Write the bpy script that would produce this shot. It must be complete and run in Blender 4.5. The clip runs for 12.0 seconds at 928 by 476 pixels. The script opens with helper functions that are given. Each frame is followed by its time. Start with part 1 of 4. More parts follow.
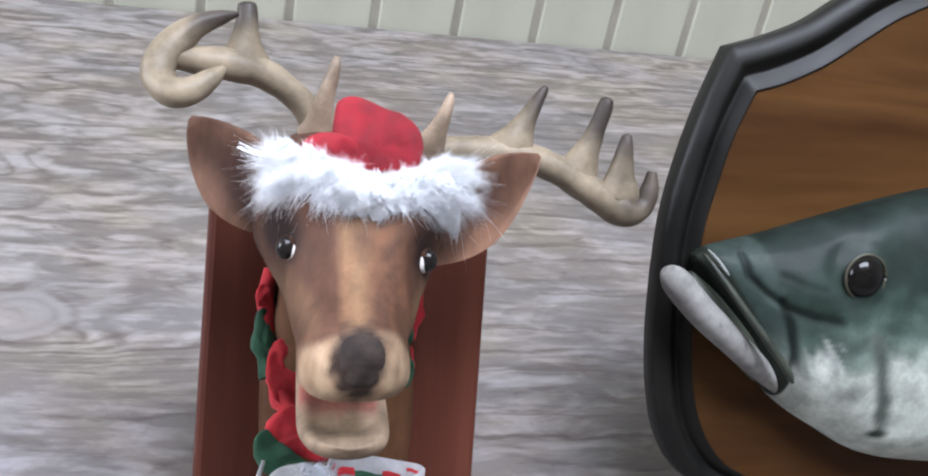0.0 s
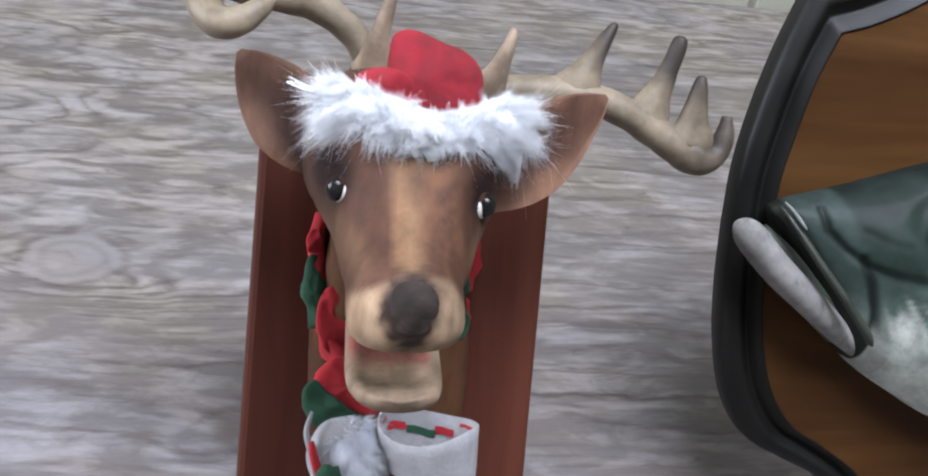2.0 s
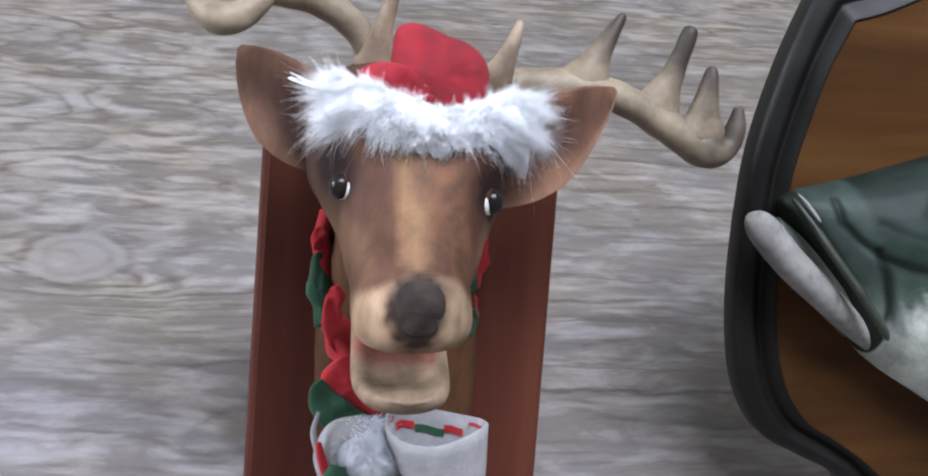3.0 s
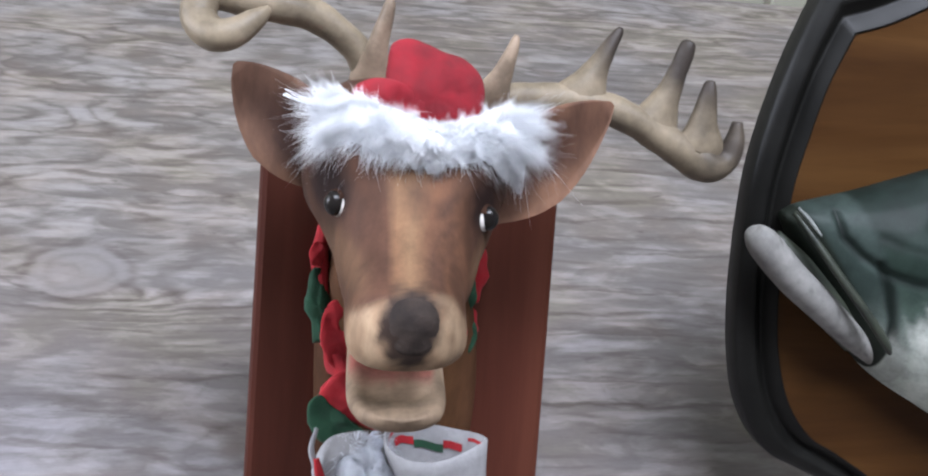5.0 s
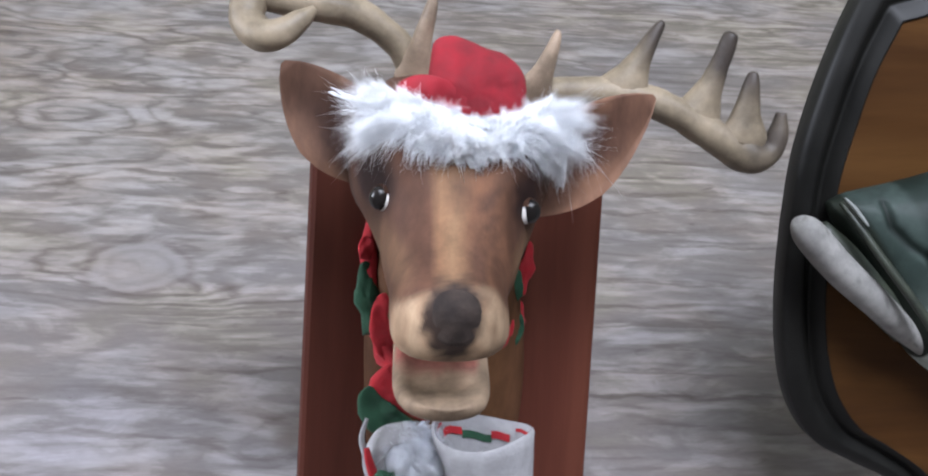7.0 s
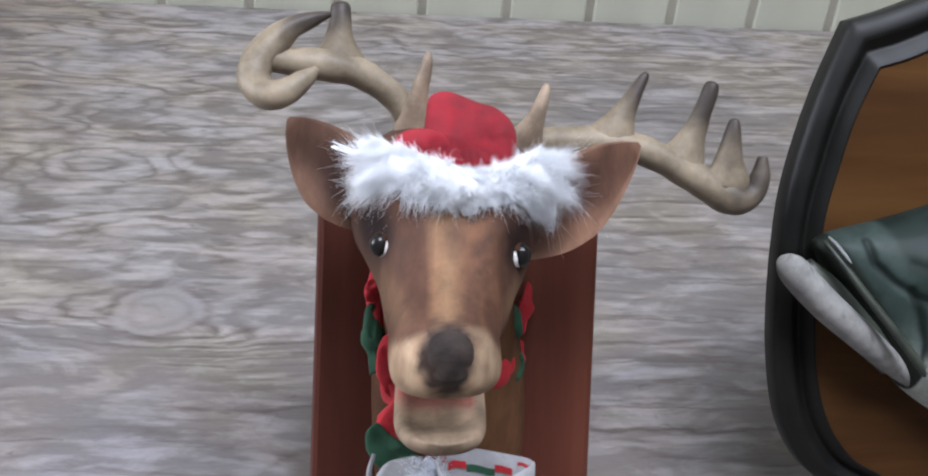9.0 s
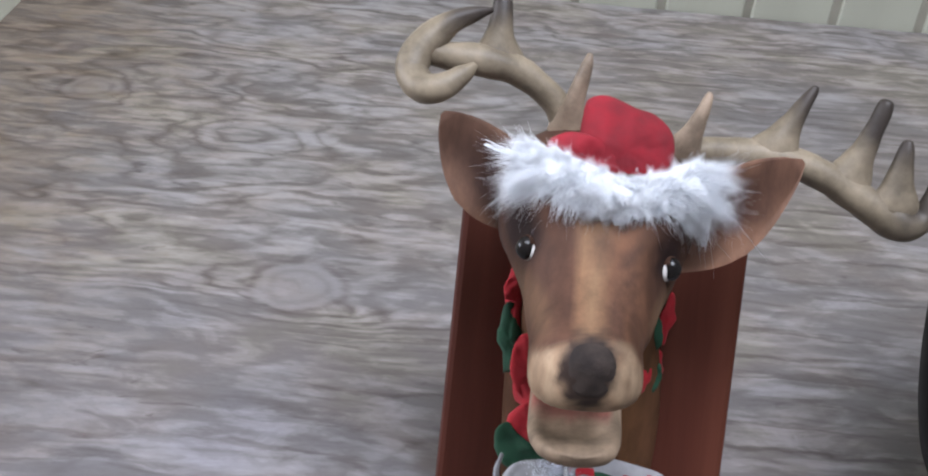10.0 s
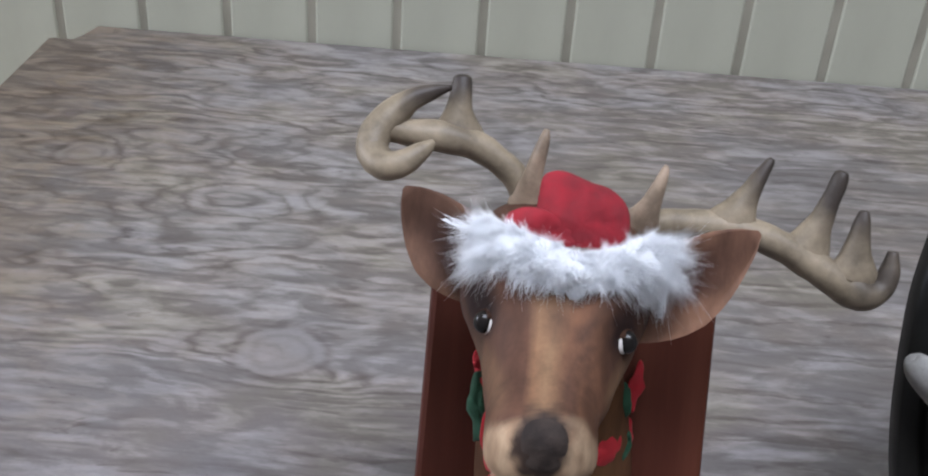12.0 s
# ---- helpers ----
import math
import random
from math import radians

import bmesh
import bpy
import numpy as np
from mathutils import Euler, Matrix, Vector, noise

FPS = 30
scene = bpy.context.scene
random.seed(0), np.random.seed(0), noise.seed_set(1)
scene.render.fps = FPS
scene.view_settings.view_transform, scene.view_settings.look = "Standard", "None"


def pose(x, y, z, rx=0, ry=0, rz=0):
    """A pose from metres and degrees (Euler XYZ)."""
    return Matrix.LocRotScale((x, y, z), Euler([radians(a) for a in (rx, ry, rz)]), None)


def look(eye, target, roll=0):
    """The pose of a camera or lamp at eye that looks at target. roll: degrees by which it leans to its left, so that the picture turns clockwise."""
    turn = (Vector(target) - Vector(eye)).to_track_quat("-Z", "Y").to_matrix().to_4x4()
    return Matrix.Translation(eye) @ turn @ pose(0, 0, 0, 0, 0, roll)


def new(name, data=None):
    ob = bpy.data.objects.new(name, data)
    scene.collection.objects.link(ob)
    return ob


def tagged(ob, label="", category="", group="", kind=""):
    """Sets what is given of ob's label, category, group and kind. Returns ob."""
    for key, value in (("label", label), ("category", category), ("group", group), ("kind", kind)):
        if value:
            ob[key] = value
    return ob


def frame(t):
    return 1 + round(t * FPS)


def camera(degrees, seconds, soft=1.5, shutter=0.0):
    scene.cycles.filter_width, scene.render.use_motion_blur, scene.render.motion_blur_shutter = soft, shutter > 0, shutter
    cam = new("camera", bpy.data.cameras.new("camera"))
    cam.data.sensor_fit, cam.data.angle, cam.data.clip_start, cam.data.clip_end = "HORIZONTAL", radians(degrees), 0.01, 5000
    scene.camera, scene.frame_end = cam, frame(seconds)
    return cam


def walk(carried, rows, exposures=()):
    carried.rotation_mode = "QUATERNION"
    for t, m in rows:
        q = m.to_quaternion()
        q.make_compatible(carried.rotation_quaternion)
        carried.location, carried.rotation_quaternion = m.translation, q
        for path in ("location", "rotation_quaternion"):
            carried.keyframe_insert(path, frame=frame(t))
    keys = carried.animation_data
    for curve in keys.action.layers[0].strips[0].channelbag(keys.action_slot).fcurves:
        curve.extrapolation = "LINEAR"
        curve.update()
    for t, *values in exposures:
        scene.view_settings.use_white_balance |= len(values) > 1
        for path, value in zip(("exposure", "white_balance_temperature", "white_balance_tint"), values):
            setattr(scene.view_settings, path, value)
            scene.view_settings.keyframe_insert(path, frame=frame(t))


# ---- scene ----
from mathutils.bvhtree import BVHTree

cam = camera(46.0, 12.0, soft=2.1)
PATH = [
    (0, (0.0415, -0.4244, 1.0737), (0.1982, 0.0667, 0.7667), 11.64),
    (0.5, (0.0477, -0.4163, 1.0671), (0.1805, 0.0738, 0.7475), 11.63),
    (1, (0.0470, -0.4100, 1.0619), (0.1747, 0.0747, 0.7320), 10.99),
    (1.5, (0.0445, -0.4078, 1.0609), (0.1724, 0.0755, 0.7290), 11.39),
    (2, (0.0462, -0.4111, 1.0602), (0.1727, 0.0731, 0.7293), 11.09),
    (2.5, (0.0475, -0.4097, 1.0612), (0.1700, 0.0756, 0.7303), 10.79),
    (3, (0.0481, -0.4052, 1.0585), (0.1698, 0.0768, 0.7225), 10.28),
    (5, (0.0526, -0.4035, 1.0602), (0.1679, 0.0819, 0.7270), 9.68),
    (5.5, (0.0521, -0.4052, 1.0609), (0.1662, 0.0795, 0.7262), 9.47),
    (6, (0.0545, -0.4063, 1.0590), (0.1668, 0.0764, 0.7207), 9.13),
    (6.5, (0.0558, -0.4079, 1.0619), (0.1460, 0.0786, 0.7225), 7.12),
    (8.5, (0.0566, -0.4123, 1.0650), (0.1300, 0.0772, 0.7258), 7.32),
    (9, (0.0622, -0.4234, 1.0762), (0.1316, 0.0768, 0.7521), 5.27),
    (9.5, (0.0541, -0.4164, 1.0710), (0.0872, 0.0716, 0.7235), 5.71),
    (10, (0.0569, -0.4148, 1.0787), (0.0564, 0.0803, 0.7398), 5.07),
    (10.5, (0.0518, -0.4045, 1.0785), (0.0333, 0.0885, 0.7369), 3.38),
    (11, (0.0564, -0.4145, 1.0733), (0.0204, 0.0890, 0.7490), 4.86),
    (11.5, (0.0633, -0.4160, 1.0781), (0.0046, 0.0814, 0.7477), 4.60),
    (12, (0.0723, -0.4136, 1.0885), (0.0623, 0.0957, 0.7715), 3.99),
]
walk(cam, [(t, look(eye, target, roll)) for t, eye, target, roll in PATH],
     [(0.0, 0.95), (0.5, 0.77), (1.0, 0.74), (2.5, 0.70), (6.0, 0.69), (9.0, 0.60), (9.5, 0.46), (10.5, 0.43), (11.0, 0.29), (12.0, 0.26)])

# ---- light: overcast daylight through an added skylight and an added side window, both unseen ----
world = bpy.data.worlds.new("sky")
scene.world = world
world.use_nodes = True
wn = world.node_tree.nodes
sky = wn.new("ShaderNodeTexSky")
sky.sky_type, sky.sun_disc = "NISHITA", False
sky.sun_elevation, sky.sun_rotation = radians(38), radians(150)
wn["Background"].inputs["Strength"].default_value = 0.1
world.node_tree.links.new(sky.outputs[0], wn["Background"].inputs["Color"])

sun_data = bpy.data.lights.new("sun", "SUN")
sun_data.energy, sun_data.angle, sun_data.color = 0.8, radians(12), (1.0, 0.96, 0.9)
sun = new("sun", sun_data)
sun.matrix_world = look((-3, -4, 4), (0, 0, 0.8))


def opening_light(name, eye, target, w, h, watts, colour):
    data = bpy.data.lights.new(name, "AREA")
    data.shape, data.size, data.size_y, data.energy, data.color = "RECTANGLE", w, h, watts, colour
    ob = new(name, data)
    ob.matrix_world = look(eye, target)
    return ob


# overhead lamp in a skylight made up to light the table from above
opening_light("added_overhead_light", (0.33, -0.56, 2.44), (0.33, -0.56, 0.0), 1.1, 0.7, 42, (0.90, 0.96, 1.125))
# side lamp in an assumed window, tuned for light from the left
opening_light("added_side_light", (-2.42, -0.25, 1.60), (0.1, -0.1, 0.85), 1.1, 1.1, 52, (0.90, 0.96, 1.125))


# ---- materials ----
def material(name):
    m = bpy.data.materials.new(name)
    m.use_nodes = True
    nt = m.node_tree
    return m, nt, nt.nodes["Principled BSDF"]


def link(nt, a, b):
    nt.links.new(a, b)


def node(nt, kind, **values):
    n = nt.nodes.new(kind)
    for key, value in values.items():
        n.inputs[key.replace("_", " ")].default_value = value
    return n


def maths(nt, op, a, b=None, c=None):
    n = nt.nodes.new("ShaderNodeMath")
    n.operation = op
    for i, v in enumerate((a, b, c)):
        if v is None:
            continue
        if isinstance(v, (int, float)):
            n.inputs[i].default_value = v
        else:
            link(nt, v, n.inputs[i])
    return n.outputs[0]


def ramp(nt, value, stops):
    n = nt.nodes.new("ShaderNodeValToRGB")
    while len(n.color_ramp.elements) < len(stops):
        n.color_ramp.elements.new(0.5)
    for e, (p, c) in zip(n.color_ramp.elements, stops):
        e.position, e.color = p, (*c, 1)
    link(nt, value, n.inputs[0])
    return n.outputs[0]


def mixed(nt, kind, factor, a, b):
    n = nt.nodes.new("ShaderNodeMix")
    n.data_type, n.blend_type = "RGBA", kind
    for socket, v in ((n.inputs[0], factor), (n.inputs[6], a), (n.inputs[7], b)):
        if isinstance(v, (int, float)):
            socket.default_value = v
        elif isinstance(v, tuple):
            socket.default_value = (*v, 1)
        else:
            link(nt, v, socket)
    return n.outputs[2]


def coords(nt, scale=(1, 1, 1), where="Object", rot=(0, 0, 0)):
    tc = nt.nodes.new("ShaderNodeTexCoord")
    mp = nt.nodes.new("ShaderNodeMapping")
    mp.inputs["Scale"].default_value, mp.inputs["Rotation"].default_value = scale, rot
    link(nt, tc.outputs[where], mp.inputs[0])
    return mp.outputs[0]


def noise_of(nt, vec, scale, detail=4.0, rough=0.55, distortion=0.0):
    n = node(nt, "ShaderNodeTexNoise", Scale=scale, Detail=detail, Roughness=rough, Distortion=distortion)
    link(nt, vec, n.inputs["Vector"])
    return n.outputs[0]


def bumped(nt, bsdf, height, strength, distance):
    b = node(nt, "ShaderNodeBump", Strength=strength, Distance=distance)
    link(nt, height, b.inputs["Height"])
    link(nt, b.outputs[0], bsdf.inputs["Normal"])


def plain(name, a, b, rough=0.6, scale=40.0, stretch=(1, 1, 1), bump=0.15, distance=0.001, metal=0.0, sheen=0.0, coat=0.0, where="Object"):
    """Two tones over coarse and fine noise, with fine relief."""
    m, nt, bs = material(name)
    v = coords(nt, stretch, where)
    coarse, fine = noise_of(nt, v, scale * 0.25, 3), noise_of(nt, v, scale, 6, 0.65)
    t = maths(nt, "ADD", maths(nt, "MULTIPLY", coarse, 0.6), maths(nt, "MULTIPLY", fine, 0.4))
    link(nt, ramp(nt, t, [(0.40, a), (0.60, b)]), bs.inputs["Base Color"])
    link(nt, maths(nt, "MULTIPLY_ADD", fine, 0.25, rough - 0.12), bs.inputs["Roughness"])
    bs.inputs["Metallic"].default_value = metal
    bs.inputs["Sheen Weight"].default_value = sheen
    bs.inputs["Coat Weight"].default_value = coat
    bumped(nt, bs, fine, bump, distance)
    return m


def painted(name, rough, scale, amount=0.35, bump=0.2, distance=0.0006, stretch=(1, 1, 1), coat=0.0):
    """The colour attribute 'tint', broken up by brushed noise."""
    m, nt, bs = material(name)
    at = nt.nodes.new("ShaderNodeAttribute")
    at.attribute_name = "tint"
    v = coords(nt, stretch)
    coarse, fine = noise_of(nt, v, scale * 0.3, 4, 0.6, 0.6), noise_of(nt, v, scale, 6, 0.7)
    t = maths(nt, "ADD", maths(nt, "MULTIPLY", coarse, 0.5), maths(nt, "MULTIPLY", fine, 0.5))
    shade = ramp(nt, t, [(0.39, (1 - amount,) * 3), (0.62, (1 + amount * 0.4,) * 3)])
    link(nt, mixed(nt, "MULTIPLY", 1.0, at.outputs["Color"], shade), bs.inputs["Base Color"])
    link(nt, maths(nt, "MULTIPLY_ADD", fine, 0.25, rough - 0.12), bs.inputs["Roughness"])
    bs.inputs["Specular IOR Level"].default_value = 0.25
    bs.inputs["Coat Weight"].default_value = coat
    bs.inputs["Coat Roughness"].default_value = 0.15
    bumped(nt, bs, fine, bump, distance)
    return m


def plywood():
    """Rotary-cut veneer, weathered grey: streaks that follow a height field swelling round the knots, pale worn islands between them."""
    m, nt, bs = material("weathered_plywood")
    tc = nt.nodes.new("ShaderNodeTexCoord")
    sep = nt.nodes.new("ShaderNodeSeparateXYZ")
    link(nt, tc.outputs["Object"], sep.inputs[0])
    x, y = sep.outputs[0], sep.outputs[1]

    def total(parts):
        out = parts[0]
        for p in parts[1:]:
            out = maths(nt, "ADD", out, p)
        return out

    def clamped(v, lo=0.0, hi=1.0):
        return maths(nt, "MINIMUM", maths(nt, "MAXIMUM", v, lo), hi)

    def bell(v, centre, width):
        off = maths(nt, "MULTIPLY_ADD", v, 1.0 / width, -centre / width)
        return maths(nt, "EXPONENT", maths(nt, "MULTIPLY", maths(nt, "MULTIPLY", off, off), -1.0))

    low = noise_of(nt, coords(nt, (1.5, 4.0, 1)), 3.2, 2, 0.5)
    mid = noise_of(nt, coords(nt, (1.0, 2.4, 1)), 15.0, 2, 0.5)
    grit = noise_of(nt, coords(nt, (1.0, 3.0, 1)), 230.0, 4, 0.7)
    # straight quiet grain on the right of the sheet and in a band across its front third
    calm = maths(nt, "MULTIPLY", clamped(maths(nt, "MULTIPLY_ADD", x, 9.0, -0.45)), clamped(maths(nt, "MULTIPLY_ADD", y, -8.0, 2.9)))
    calm = clamped(total([calm, bell(y, -0.050, 0.030), clamped(maths(nt, "MULTIPLY_ADD", y, -11.0, 0.0), 0.0, 0.4)]))
    lively = maths(nt, "MULTIPLY_ADD", calm, -0.55, 1.0)
    h = maths(nt, "ADD", maths(nt, "MULTIPLY", y, 15.0), maths(nt, "MULTIPLY", maths(nt, "MULTIPLY", low, lively), 5.5))
    h = maths(nt, "ADD", h, maths(nt, "MULTIPLY", maths(nt, "MULTIPLY", mid, lively), 3.4))
    rings, hearts, spots, bulges = [], [], [], []
    for kx, ky, r, amp, dark, ring in KNOTS:
        dx, dy = maths(nt, "MULTIPLY", maths(nt, "SUBTRACT", x, kx), 0.88), maths(nt, "SUBTRACT", y, ky)
        d = maths(nt, "ADD", maths(nt, "MULTIPLY", dx, dx), maths(nt, "MULTIPLY", dy, dy))
        g = maths(nt, "EXPONENT", maths(nt, "MULTIPLY", d, -1.0 / (r * r)))
        h = maths(nt, "ADD", h, maths(nt, "MULTIPLY", g, amp))
        bulges.append(maths(nt, "MULTIPLY", g, amp * 0.0055))
        if dark:
            spots.append(maths(nt, "EXPONENT", maths(nt, "MULTIPLY", d, -1.0 / (dark * dark))))
        if ring:
            far = maths(nt, "MULTIPLY_ADD", mid, ring * 0.9, maths(nt, "SUBTRACT", maths(nt, "SQRT", d), ring * 1.45))
            off = maths(nt, "MULTIPLY", far, 1.0 / 0.0026)
            rings.append(maths(nt, "MULTIPLY", maths(nt, "EXPONENT", maths(nt, "MULTIPLY", maths(nt, "MULTIPLY", off, off), -1.0)), 0.62))
            inner_off = maths(nt, "MULTIPLY", maths(nt, "ADD", far, ring * 0.42), 1.0 / 0.0020)
            rings.append(maths(nt, "MULTIPLY", maths(nt, "EXPONENT", maths(nt, "MULTIPLY", maths(nt, "MULTIPLY", inner_off, inner_off), -1.0)), 0.35))
            hearts.append(clamped(maths(nt, "MULTIPLY", far, -250.0)))
    heart = clamped(total(hearts))

    fine = noise_of(nt, coords(nt, (1.0, 4.5, 1)), 52.0, 4, 0.62)
    h = maths(nt, "MULTIPLY_ADD", fine, 0.5, h)
    phase = maths(nt, "FRACT", maths(nt, "MULTIPLY", h, 1.0))
    hump = maths(nt, "MULTIPLY", maths(nt, "MULTIPLY", phase, maths(nt, "SUBTRACT", 1.0, phase)), 4.0)
    patch = noise_of(nt, coords(nt, (1.1, 2.6, 1)), 24.0, 4, 0.58, 1.1)
    dash = noise_of(nt, coords(nt, (0.75, 4.2, 1)), 25.0, 3, 0.55, 0.5)
    pale = total([maths(nt, "MULTIPLY", patch, 0.50), maths(nt, "MULTIPLY", dash, maths(nt, "MULTIPLY_ADD", calm, 0.10, 0.34)),
                  maths(nt, "MULTIPLY", fine, 0.14), maths(nt, "MULTIPLY", hump, maths(nt, "MULTIPLY_ADD", calm, -0.10, 0.13))])
    # larger pale and dark islands where the veneer runs wild
    islands = noise_of(nt, coords(nt, (0.9, 2.1, 1)), 17.0, 3, 0.55, 1.8)
    pale = maths(nt, "ADD", pale, maths(nt, "MULTIPLY", maths(nt, "MULTIPLY_ADD", islands, 0.46, -0.175), lively))
    pale = maths(nt, "MULTIPLY_ADD", maths(nt, "SUBTRACT", 0.66, pale), maths(nt, "MULTIPLY", heart, 0.7), pale)
    col = ramp(nt, pale, [(0.54, (0.114, 0.104, 0.098)), (0.605, (0.140, 0.129, 0.122)), (0.625, (0.160, 0.149, 0.142)), (0.666, (0.169, 0.158, 0.151)), (0.684, (0.190, 0.179, 0.172)), (0.77, (0.222, 0.211, 0.204))])
    # fine grain lines, a few millimetres apart, that bend round the knots and break off
    bend = maths(nt, "MULTIPLY", maths(nt, "ADD", maths(nt, "MULTIPLY", low, 0.055), maths(nt, "MULTIPLY", mid, 0.034)), lively)
    run = total([y, bend, maths(nt, "MULTIPLY", fine, 0.004), total(bulges)])
    beat = maths(nt, "FRACT", maths(nt, "MULTIPLY", run, 135.0))
    grain = ramp(nt, beat, [(0.0, (0.70, 0.67, 0.65)), (0.14, (0.80, 0.78, 0.76)), (0.30, (1, 1, 1)), (0.55, (1.10, 1.10, 1.10)), (0.80, (1, 1, 1)), (1.0, (0.70, 0.67, 0.65))])
    broken = ramp(nt, noise_of(nt, coords(nt, (0.6, 2.6, 1)), 19.0, 3, 0.6, 0.4), [(0.44, (0.0,) * 3), (0.60, (0.80,) * 3)])
    col = mixed(nt, "MULTIPLY", maths(nt, "MULTIPLY", broken, maths(nt, "SUBTRACT", 1.0, heart)), col, grain)
    # dark latewood lines that come and go
    line = ramp(nt, phase, [(0.0, (1, 1, 1)), (0.12, (0.5,) * 3), (0.32, (0, 0, 0)), (0.80, (0, 0, 0)), (1.0, (1, 1, 1))])
    mask = ramp(nt, noise_of(nt, coords(nt, (1.0, 2.0, 1)), 13.0, 3, 0.6), [(0.42, (0.0,) * 3), (0.60, (0.8,) * 3)])
    lines = maths(nt, "MULTIPLY", maths(nt, "MULTIPLY", line, mask), maths(nt, "MULTIPLY", lively, maths(nt, "SUBTRACT", 1.0, heart)))
    col = mixed(nt, "MULTIPLY", lines, col, (0.66, 0.62, 0.59))
    # a wider set of thin dark lines, plainest where the grain runs straight
    stroke = ramp(nt, maths(nt, "FRACT", maths(nt, "MULTIPLY_ADD", fine, 0.45, maths(nt, "MULTIPLY", run, 62.0))), [(0.0, (1, 1, 1)), (0.10, (0.65,) * 3), (0.22, (0, 0, 0)), (0.90, (0, 0, 0)), (1.0, (1, 1, 1))])
    shown = ramp(nt, noise_of(nt, coords(nt, (0.5, 2.6, 1)), 14.0, 3, 0.6, 0.3), [(0.43, (0.0,) * 3), (0.54, (0.9,) * 3)])
    strokes = maths(nt, "MULTIPLY", maths(nt, "MULTIPLY", stroke, shown), maths(nt, "MULTIPLY", maths(nt, "MULTIPLY_ADD", calm, 0.45, 0.55), maths(nt, "SUBTRACT", 1.0, heart)))
    col = mixed(nt, "MULTIPLY", strokes, col, (0.56, 0.52, 0.49))
    col = mixed(nt, "MULTIPLY", clamped(total(rings)), col, (0.60, 0.55, 0.53))
    # bluish, yellowish and pinkish weathering, a browner worn left end
    cast = ramp(nt, noise_of(nt, coords(nt, (1, 1.6, 1)), 9.0, 3, 0.6), [(0.36, (0.99, 0.985, 1.05)), (0.45, (1.0, 0.985, 1.0)), (0.53, (1.05, 0.98, 0.96)), (0.62, (1.05, 1.0, 0.88))])
    col = mixed(nt, "MULTIPLY", 0.8, col, cast)
    # yellower towards the wall, lilac grey towards the front
    col = mixed(nt, "MULTIPLY", 1.0, col, ramp(nt, maths(nt, "MULTIPLY_ADD", y, 2.6, 0.45), [(0.15, (0.985, 0.985, 1.03)), (0.75, (1.01, 1.0, 0.955))]))
    worn = clamped(maths(nt, "MULTIPLY_ADD", x, -6.5, maths(nt, "MULTIPLY_ADD", patch, 1.9, -1.62)), 0.0, 0.9)
    col = mixed(nt, "MULTIPLY", worn, col, (0.64, 0.54, 0.42))
    flecks = ramp(nt, noise_of(nt, coords(nt, (1.0, 2.6, 1)), 38.0, 3, 0.6, 1.2), [(0.27, (1, 1, 1)), (0.35, (0, 0, 0))])
    col = mixed(nt, "MULTIPLY", maths(nt, "MULTIPLY", flecks, 0.6), col, (0.45, 0.39, 0.36))
    col = mixed(nt, "MULTIPLY", 0.4, col, ramp(nt, grit, [(0.3, (0.78,) * 3), (0.6, (1.05,) * 3)]))
    col = mixed(nt, "MIX", maths(nt, "MINIMUM", maths(nt, "MULTIPLY", total(spots), 0.75), 0.8), col, (0.10, 0.080, 0.070))
    link(nt, col, bs.inputs["Base Color"])
    bs.inputs["Roughness"].default_value = 0.62
    bs.inputs["Specular IOR Level"].default_value = 0.5
    bumped(nt, bs, maths(nt, "ADD", maths(nt, "MULTIPLY", fine, 0.7), maths(nt, "MULTIPLY", grit, 0.3)), 0.25, 0.0008)
    return m


# x, y, radius, swell, dark heart and ring of each knot in the veneer
KNOTS = [(-0.024, 0.010, 0.032, 2.6, 0.0, 0.021), (-0.185, 0.197, 0.032, 2.4, 0.0, 0.0185), (-0.087, 0.211, 0.012, 1.0, 0.0055, 0),
         (-0.145, 0.205, 0.045, -2.2, 0.0, 0), (-0.050, 0.225, 0.030, 1.6, 0.0, 0), (0.050, -0.099, 0.018, 2.0, 0.006, 0), (0.150, 0.345, 0.030, 1.5, 0.007, 0),
         (0.246, 0.249, 0.018, 2.0, 0.006, 0), (-0.090, 0.150, 0.048, 3.4, 0.0, 0), (-0.19, 0.125, 0.012, 0.8, 0.005, 0), (-0.215, 0.25, 0.012, 0.8, 0.006, 0), (-0.13, 0.29, 0.012, 0.8, 0.005, 0),
         (-0.160, 0.081, 0.010, 0.6, 0.004, 0)]


def wood(name, a, b, c, rough, scale, axis_scale, coat=0.0):
    m, nt, bs = material(name)
    v = coords(nt, axis_scale)
    grain = noise_of(nt, v, scale, 6, 0.65, 0.8)
    pores = noise_of(nt, v, scale * 5, 3, 0.6)
    t = maths(nt, "ADD", maths(nt, "MULTIPLY", grain, 0.75), maths(nt, "MULTIPLY", pores, 0.25))
    link(nt, ramp(nt, t, [(0.38, a), (0.5, b), (0.61, c)]), bs.inputs["Base Color"])
    link(nt, maths(nt, "MULTIPLY_ADD", pores, 0.2, rough - 0.1), bs.inputs["Roughness"])
    bs.inputs["Coat Weight"].default_value = coat
    bs.inputs["Coat Roughness"].default_value = 0.2
    bs.inputs["Specular IOR Level"].default_value = 0.15
    bumped(nt, bs, pores, 0.12, 0.0005)
    return m


